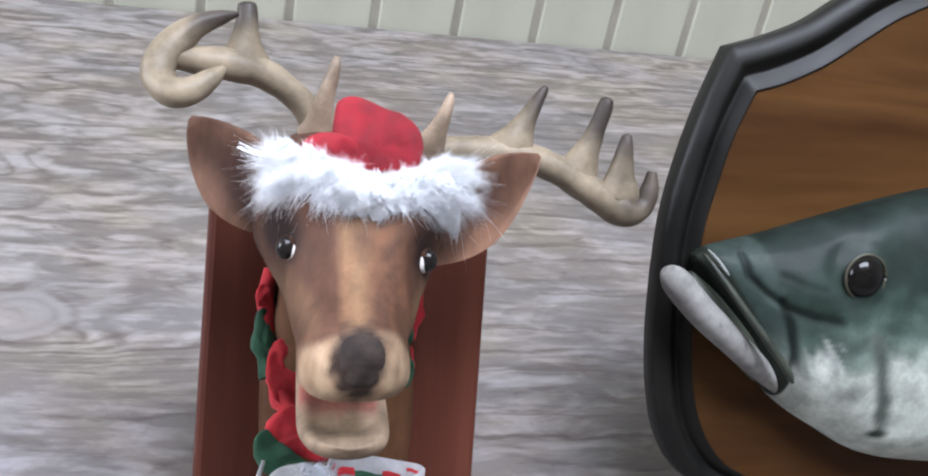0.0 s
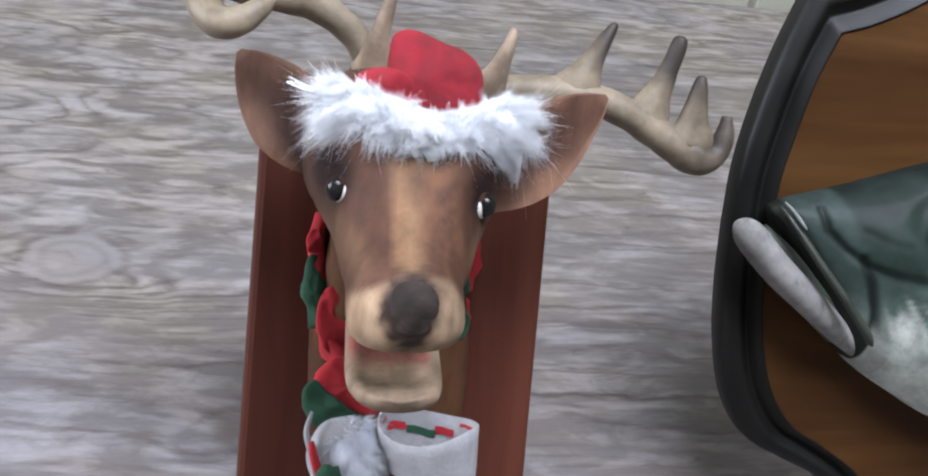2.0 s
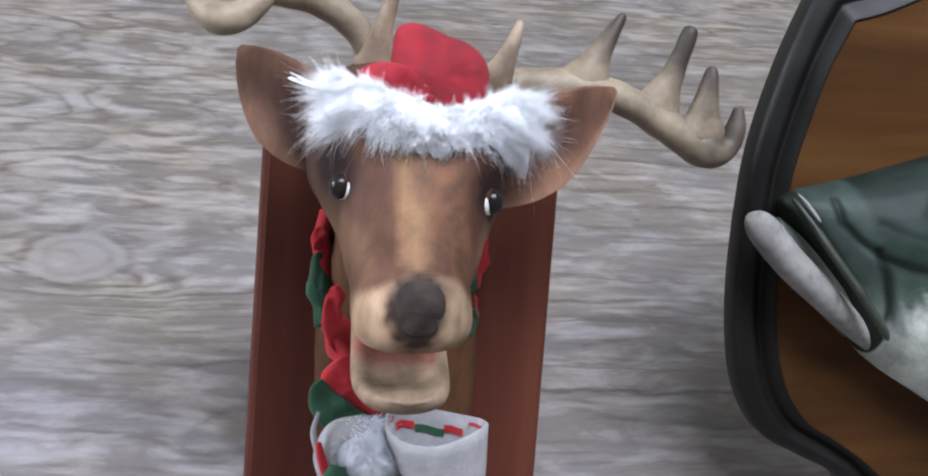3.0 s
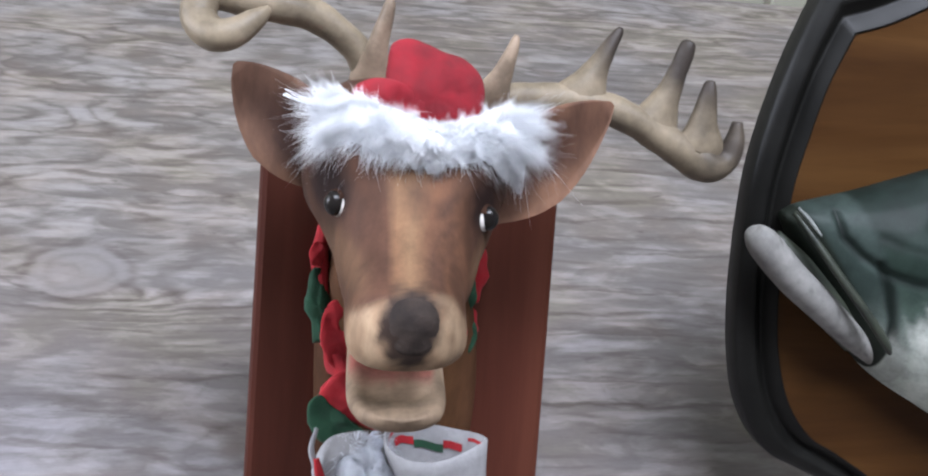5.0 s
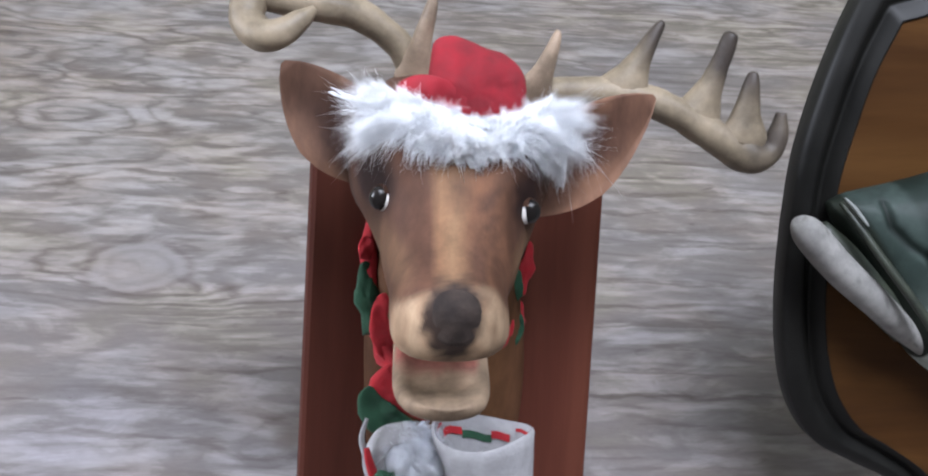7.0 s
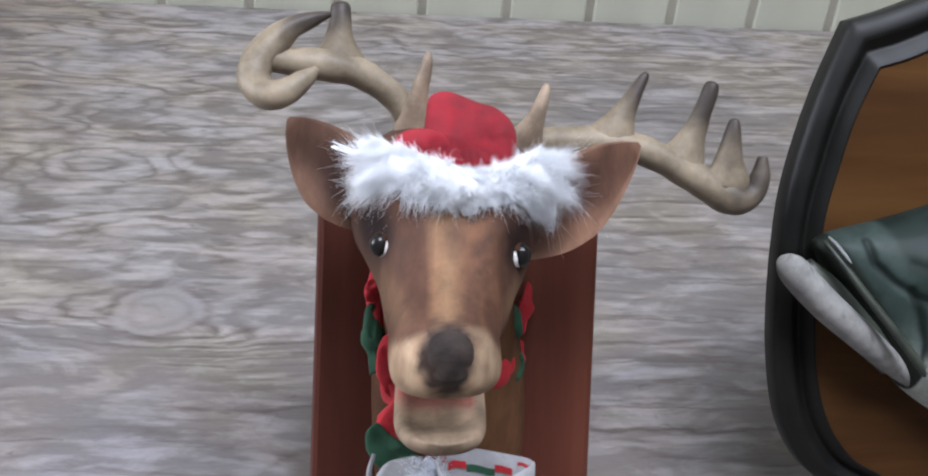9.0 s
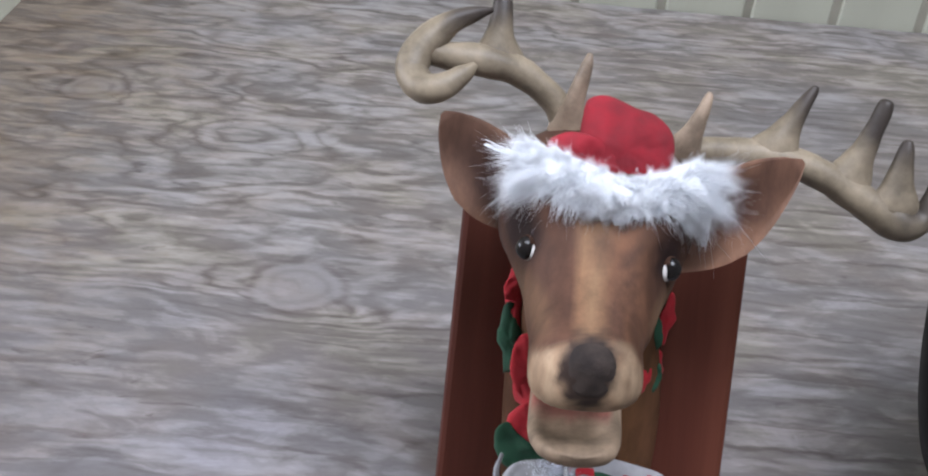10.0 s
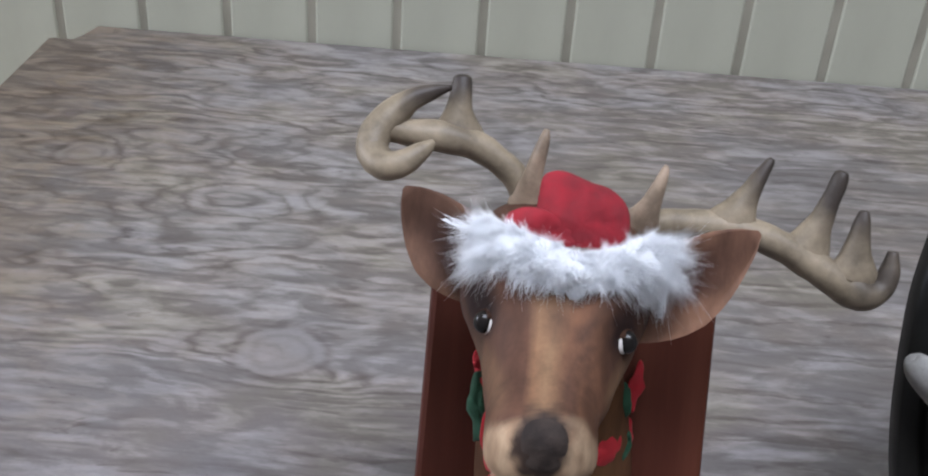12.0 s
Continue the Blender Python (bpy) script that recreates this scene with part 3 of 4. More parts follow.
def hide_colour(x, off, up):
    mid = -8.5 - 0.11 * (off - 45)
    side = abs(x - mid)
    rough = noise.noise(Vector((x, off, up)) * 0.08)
    # left of the middle line the base goes further towards DARK
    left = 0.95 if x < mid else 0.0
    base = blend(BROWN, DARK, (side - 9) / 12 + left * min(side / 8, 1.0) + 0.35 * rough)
    stripe = blend(TAN, base, (side - 0.8) / (5.0 + 3 * noise.noise(Vector((x * 0.1, up * 0.05, 0)))))
    stripe = blend(DARK, stripe, 1 - 0.85 * math.exp(-((side - 7.5) / 3.0) ** 2) * max(0.0, 0.55 + 1.2 * noise.noise(Vector((x * 0.15, up * 0.06, 4)))))
    face = blend(base, stripe, (off - 40) / 10)
    # brushed bands that run down the face
    face = blend(blend(face, DARK, 0.7), face, 0.62 + 1.5 * noise.noise(Vector((x * 0.24, up * 0.022, 9))))
    # cheeks: tan below one eye, fainter below the other
    cheek = math.dist((x, up * 0.75), (15, 101 * 0.75))
    face = blend(blend(face, TAN, 0.75), face, (cheek - 3) / 7 + 0.5 * rough)
    cheek = math.dist((x, up * 0.8), (-31, 106 * 0.8))
    face = blend(blend(face, TAN, 0.35), face, (cheek - 2) / 6 + 0.5 * rough)
    muzzle = (off - 86 + 0.75 * (90 - up)) / 13 + 0.5 * noise.noise(Vector((x, off, up)) * 0.15)
    face = blend(face, CREAM, muzzle)
    # brown brush marks on the muzzle beside the nose
    mark = 0.5 + 1.4 * noise.noise(Vector((x * 0.3, off * 0.2, up * 0.16 + 5)))
    face = blend(blend(face, BROWN, 0.40), face, mark) if up < 100 else face
    for e in EYES:
        out = -1 if e[0] < -9 else 1
        d = math.hypot((x - e[0] - 2.0 * out) / 0.8, (up - e[2] - 5.0) / 1.25) + 1.6 * noise.noise(Vector((x, off, up)) * 0.25)
        face = blend(UMBER, face, (d - 4.2) / 4.2) if off > 25 else face
    if up < 108:
        d = math.hypot((x + 14.9) / (7.9 + 0.10 * (up - 93)), (up - 93.2) / 10.4) + 0.28 * noise.noise(Vector((x, off, up)) * 0.3)
        face = blend((0.035, 0.023, 0.018), face, (d - 0.86) / 0.4)
    return face


def deer_head():
    CARRY[0] = 0.07
    bm = bmesh.new()
    loft(bm, [[mm(*shape_head(p)) for p in ring] for ring in head_rings()])
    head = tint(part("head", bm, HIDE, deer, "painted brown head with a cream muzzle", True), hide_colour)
    # neck against the plaque
    CARRY[0] = 0.0
    bm = bmesh.new()
    rings = []
    for x, off, up, rx, ro in spline([(-3, 12, 6, 22, 4), (-3, 12, 20, 27, 7), (-3, 12, 45, 29, 9), (-4, 13, 70, 28, 12), (-5, 16, 95, 23, 18), (-6, 26, 118, 20, 22)], 3):
        rings.append([mm(x + rx * math.cos(2 * math.pi * k / 28), off + ro * math.sin(2 * math.pi * k / 28), up) for k in range(28)])
    tint(part("neck", loft(bm, rings), HIDE, deer, "tan painted neck", True), lambda x, o, u: blend((0.118, 0.055, 0.024), (0.080, 0.036, 0.018), (abs(x + 3) - 10) / 20))
    CARRY[0] = 0.07
    # lower jaw, hanging open
    bm = bmesh.new()
    rings = []
    rows = spline([(-10, 42, 80, 14.0, 8), (-11, 56, 73, 14.6, 7.5), (-12.2, 68, 67.6, 14.8, 6.2), (-13, 76, 65.2, 14.6, 5.8), (-13.3, 82, 63.8, 13.4, 5.4), (-13.3, 86.5, 63.0, 11.0, 4.6), (-13.3, 89, 62.8, 6.6, 2.8)], 3)
    for x, off, up, rx, ru in rows:
        ring = []
        for k in range(30):
            a = 2 * math.pi * k / 30
            c, s = math.cos(a), math.sin(a)
            dip = -0.62 * ru * max(0.0, 1 - (c / 0.86) ** 4) * s if s > 0 else 0.0
            ring.append(mm(x + rx * c, off + 0.35 * ru * s, up + ru * s + dip))
        rings.append(ring)
    jaw = tint(part("lower_jaw", loft(bm, rings), HIDE, deer, "cream lower jaw hanging open", True),
               lambda x, o, u: blend(blend((0.34, 0.115, 0.090), (0.40, 0.285, 0.195), (o - 66) / 10 + 0.3 * noise.noise(Vector((x, o, u)) * 0.25)), blend((0.262, 0.188, 0.128), TAN, (62 - o) / 20 + 0.2 * noise.noise(Vector((x, o, u)) * 0.2)), (math.hypot((x + 13.5) / 12.6, (o - 66) / 16.5) - 0.92) / 0.14 + max(0.0, 64.5 - u) * 0.6))
    bm = bmesh.new()
    rings = []
    for x, off, up, rx, ru in spline([(-11, 46, 77, 10, 8), (-11.6, 57, 72.0, 11.0, 6.0), (-12.4, 65, 69.0, 12.0, 2.6), (-12.9, 71, 67.0, 11.6, 1.4), (-13, 76, 65.4, 10.4, 0.9), (-13.2, 79, 64.0, 8.4, 0.6)], 3):
        rings.append([mm(x + rx * math.cos(2 * math.pi * k / 20), off + 0.4 * ru * math.sin(2 * math.pi * k / 20), up + ru * math.sin(2 * math.pi * k / 20) - 1.2 * (1 - abs(math.cos(2 * math.pi * k / 20)))) for k in range(20)])
    tint(part("tongue", loft(bm, rings), MOUTH, jaw, "pink painted mouth fading to cream", True),
         lambda x, o, u: blend((0.42, 0.125, 0.098), (0.40, 0.285, 0.195), (o - 69) / 10 + 0.3 * noise.noise(Vector((x, o, u)) * 0.2) + (abs(x + 14) - 7) / 14))
    # nose and eyes sit on the skin of the head
    skin = BVHTree.FromPolygons([v.co for v in head.data.vertices], [p.vertices for p in head.data.polygons])

    def on_skin(x, up, proud):
        start, far = mm(x, 300, up), mm(x, -50, up)
        hit = skin.ray_cast(start, (far - start).normalized())[0]
        return (hit if hit else mm(x, 60, up)) + Vector((0, -proud / 1000, 0))

    bm = bmesh.new()
    rings = []
    for grow, out in ((0.95, -1.0), (0.92, 0.1), (0.86, 0.8), (0.76, 1.5), (0.6, 2.0), (0.4, 2.0), (0.2, 2.0)):
        ring = []
        for k in range(28):
            a = 2 * math.pi * k / 28
            c, t = math.cos(a), math.sin(a)
            w, h = 7.3 * (1 + 0.10 * t), 8.2
            c, t = math.copysign(abs(c) ** 0.8, c), math.copysign(abs(t) ** 0.8, t)
            x, u = w * grow * c, h * grow * t
            dent = 0.7 * (swell((x, u), (-4.2, -2.5), 2.2) + swell((x, u), (4.2, -2.5), 2.2)) if grow < 1 else 0
            ring.append(on_skin(-14.9 + x, 94.2 + u, out * 0.35 - dent))
        rings.append(ring)
    part("nose", loft(bm, rings), NOSE, head, "dark brown nose", True)
    for sx, e in ((-1, EYES[0]), (1, EYES[1])):
        c = on_skin(e[0], e[2], -1.9)
        eye = part("eye", ball(bmesh.new(), c, 0.0037, (1.1, 0.9, 0.98)), EYE_WHITE, head, "white eye with a black pupil", True)
        part("pupil", ball(bmesh.new(), c + Vector((0.0017 * sx, -0.0010, 0.0004)), 0.0031, (0.98, 0.88, 1.12)), PUPIL, eye, "", True)
        lid = ball(bmesh.new(), c + Vector((0.0004 * sx, 0.0001, 0.0003)), 0.0039, (1.16, 0.96, 1.02), 24)
        low = [v for v in lid.verts if v.co.z - c.z < 0.0013 + 0.20 * sx * (c.x - v.co.x)]
        bmesh.ops.delete(lid, geom=low, context="VERTS")
        part("eyelid", lid, LID, eye, "dark brown eyelid", True)


deer_head()


def ear(base, tip, out, width, shade=1.0):
    """A cupped, leaf-shaped ear with a thick rim."""
    b, t = Vector(base), Vector(tip)
    axis = t - b
    across = Vector(out).normalized()
    across = (across - across.dot(axis.normalized()) * axis.normalized()).normalized()
    front = Vector((0, 1, 0)) - axis.normalized() * axis.normalized().y
    front = (front - front.dot(across) * across).normalized()
    n, m = 14, 10
    faces = []
    for side in (0, 1):
        grid = []
        for i in range(n + 1):
            s = i / n
            w = width * (0.42 + 0.58 * math.sin(math.pi * min(s * 1.15 + 0.05, 0.5) ) if s < 0.39 else 1.0) * (1.0 if s < 0.39 else max(1 - ((s - 0.39) / 0.615) ** 1.7, 0.0) ** 0.8 + 0.03)
            row = []
            for j in range(m + 1):
                q = 2 * j / m - 1
                cup = 5.5 * (q * q) * math.sin(math.pi * min(s + 0.2, 1)) - 1.5
                thick = -1.6 * (1 - q * q) ** 0.5 if side else 0.0
                p = b + axis * s + across * (w * q) + front * (cup + thick)
                row.append(p)
            grid.append(row)
        faces.append(grid)
    bm = bmesh.new()
    rings = [faces[0][i] + faces[1][i][::-1] for i in range(n + 1)]
    loft(bm, [[mm(*p) for p in r] for r in rings])
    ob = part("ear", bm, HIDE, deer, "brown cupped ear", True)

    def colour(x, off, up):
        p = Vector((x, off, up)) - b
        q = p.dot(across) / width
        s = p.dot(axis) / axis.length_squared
        # the hollow's middle is coloured darker, shade put into the paint
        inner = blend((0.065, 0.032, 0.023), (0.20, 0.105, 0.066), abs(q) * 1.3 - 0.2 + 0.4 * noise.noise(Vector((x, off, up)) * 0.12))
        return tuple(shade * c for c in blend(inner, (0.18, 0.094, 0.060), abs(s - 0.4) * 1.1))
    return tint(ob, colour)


# left ear's colours dimmed to 0.66, standing in for its shaded side
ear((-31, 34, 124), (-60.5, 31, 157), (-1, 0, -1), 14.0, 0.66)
ear((16, 34, 116), (57, 44, 152), (1, 0, -1), 14.5)


def tine_mesh(points, along):
    """A tine whose foot spreads along the beam that it grows from."""
    rows = spline(points, 6)
    centres = [mm(*r[:3]) for r in rows]
    side, rings = Vector(along), []
    for i, (c, r) in enumerate(zip(centres, rows)):
        ahead = (centres[min(i + 1, len(rows) - 1)] - centres[max(i - 1, 0)]).normalized()
        side = (side - side.dot(ahead) * ahead).normalized()
        other = ahead.cross(side)
        rad = max(r[3], 0.15) / 1000
        foot = 1 + 0.95 * math.exp(-((c - centres[0]).length / 0.0085) ** 2)
        ring = []
        for k in range(14):
            q = 2 * math.pi * k / 14
            w = rad * (1 + 0.14 * noise.noise(c * 150 + Vector((math.cos(q), math.sin(q), 0))))
            ring.append(c + w * (foot * math.cos(q) * side + math.sin(q) * other))
        rings.append(ring)
    return loft(bmesh.new(), rings)


def antler(limbs):
    beam_row = spline(limbs[0], 6)

    def paint(ob, limb, pale, reach, start):
        tip = limb[-1][:3]
        return tint(ob, lambda x, o, u: blend((0.052, 0.041, 0.034), pale, (math.dist((x, o, u), tip) - start) / reach + 0.6 * noise.noise(Vector((x, o, u)) * 0.09)))

    beam = part("antler", tube(bmesh.new(), limbs[0], 6, 14, 1.0, 0.14), ANTLER, deer, "tan resin antler with curved tines", True)
    paint(beam, limbs[0], (0.225, 0.180, 0.125), 27, 3 if limbs[0][-1][3] < 3 else -40)
    for limb in limbs[1:]:
        k = min(range(len(beam_row)), key=lambda i: math.dist(beam_row[i][:3], limb[0][:3]))
        along = mm(*beam_row[min(k + 1, len(beam_row) - 1)][:3]) - mm(*beam_row[max(k - 1, 0)][:3])
        length = max(math.dist(limb[0][:3], limb[-1][:3]), 24)
        brow = limb[0][3] == 4.0
        curl = limb[0][3] == 1.0
        bm = tube(bmesh.new(), limb, 6, 16, 1.0, 0.12) if curl else tine_mesh(limb, along.normalized())
        paint(part("tine", bm, ANTLER, beam, "", True), limb, (0.33, 0.245, 0.175) if brow else (0.225, 0.180, 0.125), min(27, 0.85 * length), -18 if brow else 2)


antler([
    [(-16, 26, 148, 4.9), (-19, 29, 157, 4.6), (-25.5, 30, 165.5, 4.4), (-36, 31, 172.4, 4.7), (-48, 33, 175, 5.0), (-58, 35, 175.5, 4.6), (-67, 38, 176.5, 3.6)],
    [(-51.2, 46, 174.2, 1.0), (-54.5, 47, 171, 2.8), (-60, 48, 167.2, 4.0), (-66.5, 47, 165.6, 4.8), (-71, 42, 169.5, 5.1), (-70, 39, 175.5, 5.0), (-65, 37, 182, 4.5), (-58.8, 36, 187, 3.5), (-52, 35, 190, 2.3), (-46.5, 34, 191.6, 0.8)],
    [(-43.5, 31, 173, 4.8), (-43.6, 30.5, 178, 4.4), (-43.5, 30, 184, 3.8), (-43.2, 29, 190, 3.4), (-43, 28, 194.8, 3.0), (-43, 28, 196, 1.6)],
    [(-18, 31, 153, 4.0), (-18.2, 36, 162, 3.0), (-16.6, 39, 171, 2.4), (-15.2, 40, 177, 1.8), (-14.6, 40, 180.5, 0.8)],
])
antler([
    [(16, 26, 148, 5.4), (32, 28, 151, 5.2), (52, 30, 151, 5.2), (69, 31, 146.5, 5.0), (86, 32, 137.5, 5.4), (95.5, 33, 132.8, 5.4), (102, 33, 135.0, 4.4), (104.6, 33, 141.5, 3.2), (105, 33, 148, 1.7)],
    [(49.5, 30, 150, 4.6), (52.4, 30, 156.5, 4.2), (55.8, 30, 163.5, 3.4), (59, 30, 170, 2.6), (61.6, 30, 174.6, 1.5), (62.3, 30, 176, 0.7)],
    [(75, 31, 143.5, 4.6), (78, 31, 151, 4.1), (81, 31, 158.5, 3.4), (83.8, 31, 166, 2.8), (85.6, 31, 172.2, 2.3), (86, 31, 173.6, 1.2)],
    [(91.3, 33, 137.0, 4.2), (92.4, 33, 142.5, 4.1), (93.1, 33, 149.5, 3.5), (93.6, 33, 156, 2.8), (93.8, 33, 160.2, 1.7), (93.8, 33, 161.2, 0.8)],
    [(19, 30, 149, 4.0), (21.4, 34, 156, 2.9), (24, 36, 164, 2.2), (25.6, 36, 169.4, 1.5), (26, 36, 171.4, 0.7)],
])


# ---- hat and its fur ----
def santa_hat():
    def folded(corners):
        return spline(corners + corners[:1], 4)[:-1]

    hat = part("hat", pillow(bmesh.new(), folded([(-16, 143), (-17, 152), (-16.4, 161), (-15, 166.6), (-9, 168.2), (0.5, 165), (6.5, 163.4), (11.6, 159), (13.2, 153), (11.8, 145), (6, 137), (-2, 131), (-10, 135)]), 51, 7.5, -0.1, 10, 1.7), FELT, deer, "crumpled red felt hat", True)
    part("hat_fold", pillow(bmesh.new(), folded([(-28, 150), (-26, 154), (-20, 156.5), (-13, 155.5), (-6, 151.5), (-2, 146), (-8, 142), (-18, 143), (-25, 146)]), 56, 3.6, 0.0, 7, 2.0), FELT, hat, "", True)
    band = [(-33, 55, 145, 4.2), (-28, 59, 144.6, 6.6), (-21, 63, 142.6, 7.0), (-12, 66, 140.4, 6.2), (-4, 67, 138.8, 5.8), (4, 66, 139.6, 6.0), (12, 62, 141.2, 6.8), (19, 57, 142.4, 6.8), (25, 52, 143, 4.0)]
    bm = bmesh.new()
    tube(bm, [(x, o, u, r * 0.95) for x, o, u, r in band], 5, 14, 1.0, 0.3)
    rows = spline(band, 12)
    rnd = random.Random(5)
    for _ in range(26000):
        r = rows[rnd.randrange(len(rows))]
        a = rnd.uniform(0, 2 * math.pi)
        ends = (r[0] + 4) / 30
        about = Vector((r[0] * 0.35, math.cos(a) * 2.2, math.sin(a) * 2.2))
        lock = Vector((noise.noise(about), noise.noise(about + Vector((9, 0, 0))), noise.noise(about + Vector((0, 9, 0)))))
        away = Vector((1.1 * ends + 1.0 * ends ** 3, math.cos(a), math.sin(a))) + lock * 0.7 + Vector((rnd.gauss(0, 0.22), rnd.gauss(0, 0.22), rnd.gauss(0, 0.22)))
        away.normalize()
        root = Vector(r[:3]) + Vector((0, math.cos(a), math.sin(a))) * r[3] * rnd.uniform(0.75, 1.0)
        size = (abs(rnd.gauss(3.2, 2.0)) + 1.0) * (0.7 + 0.6 * min(abs(ends) * 1.3, 1)) + rnd.uniform(0, 8) * min(abs(ends), 1.15) ** 3
        if math.sin(a) > 0.4:
            size *= 0.7
        bend = (lock * 0.9 + Vector((rnd.gauss(0, 0.12), rnd.gauss(0, 0.12), rnd.gauss(-0.22, 0.12)))) * size
        mid, end = root + away * size * 0.55 + bend * 0.25, root + away * size * 0.9 + bend
        side = away.orthogonal().normalized() * rnd.uniform(0.04, 0.09)
        other = away.cross(side).normalized() * side.length
        a3 = [bm.verts.new(mm(*(root + side * c + other * s))) for c, s in ((1, 0), (-0.5, 0.87), (-0.5, -0.87))]
        b3 = [bm.verts.new(mm(*(mid + (side * c + other * s) * 0.8))) for c, s in ((1, 0), (-0.5, 0.87), (-0.5, -0.87))]
        tip = bm.verts.new(mm(*end))
        for i in range(3):
            j = (i + 1) % 3
            bm.faces.new((a3[i], a3[j], b3[j], b3[i]))
            bm.faces.new((b3[i], b3[j], tip))
    # pointed locks that fall over the brow
    for x, u, dx, du, o in ((-24, 137, -1, -11, 68), (-20, 137, 2, -8, 70), (-12, 135, 7, -10, 73), (-9, 135, 5, -13, 73), (-5, 135, 1, -6, 74), (4, 134, -2, -5, 74), (17, 137, 2, -8, 66), (20, 139, 1, -12, 64), (23, 139, 1, -16, 61), (-33, 146, -13, 4, 54)):
        for k in range(26 if x > -30 else 12):
            j = [rnd.gauss(0, 1.0) for _ in range(4)]
            cutoff = rnd.uniform(0.65, 1.05)
            tube(bm, [(x + j[0] * 1.9, o - 7, u + 5, 0.26), (x + dx * 0.4 * cutoff + j[1] * 1.3, o - 3.5, u + du * 0.4 * cutoff, 0.20), (x + dx * cutoff + j[2] * 0.7, o - 3.5, u + du * cutoff + j[3] * 0.6, 0.05)], 3, 4)
    part("fur_trim", bm, FUR, hat, "fluffy white fur trim", True)


santa_hat()


# ---- scarf, cuff and bow ----
CARRY[0] = 0.0


def scarf():
    s = part("scarf", tube(bmesh.new(), [(-31, 14, 104, 2.5), (-32, 15, 90, 3), (-29, 16, 74, 4), (-24, 18, 58, 5), (-17, 20, 47, 5), (-10, 20, 43, 4.5), (-4, 19, 42, 3)], 6, 12, 1.0, 0.5), RED, deer, "red and green scarf", True)
    for o, thick, outline, mat in (
            (21, 3, [(-36, 64), (-37, 74), (-38.5, 83), (-37, 90), (-33, 88), (-32, 76), (-31.5, 66)], GREEN),
            (23, 3, [(-31, 58), (-33.5, 67), (-33, 75), (-30, 80), (-24, 78), (-19, 66), (-20, 57), (-27, 55)], RED),
            (27, 4, [(-33, 50), (-29, 55), (-23, 56.5), (-16, 52), (-10, 44), (-9, 38), (-13, 35), (-19, 37), (-27, 42), (-33, 45)], RED),
            (28, 3, [(-37, 38), (-37, 45), (-33, 48), (-28, 43), (-21, 38), (-17, 34), (-21, 30), (-29, 30), (-34, 33)], GREEN),
            (20, 3, [(-37.5, 91), (-38.5, 95), (-36.5, 99), (-33, 97), (-34, 91)], RED),
            (20, 2.5, [(17, 74), (17, 84), (19, 90), (22, 86), (21, 78), (19.5, 73)], GREEN),
            (22, 3, [(7, 62), (7, 71), (11, 75), (17, 74.5), (20, 69), (18.5, 62), (13, 59)], RED),
            (19, 2, [(18, 60), (20, 67), (22.5, 72), (24, 68), (22, 61)], GREEN),
            (18, 2, [(21.5, 80), (22, 90), (24, 98), (26, 95), (25, 86), (23.5, 79)], RED),
            (17, 2, [(20, 62), (20, 70), (22, 76), (24, 74), (23.5, 67), (22.5, 61)], RED)):
        outline = [(x + (2.6 if x < 0 else 0.0), u) for x, u in outline]
        edge = spline(outline + outline[:1], 4)[:-1]
        part("scarf_fold", pillow(bmesh.new(), edge, o - 2, thick * 0.42, 0, 5, 2.2), mat, s, "red cloth fold" if mat == RED else "green cloth fold", True)


scarf()


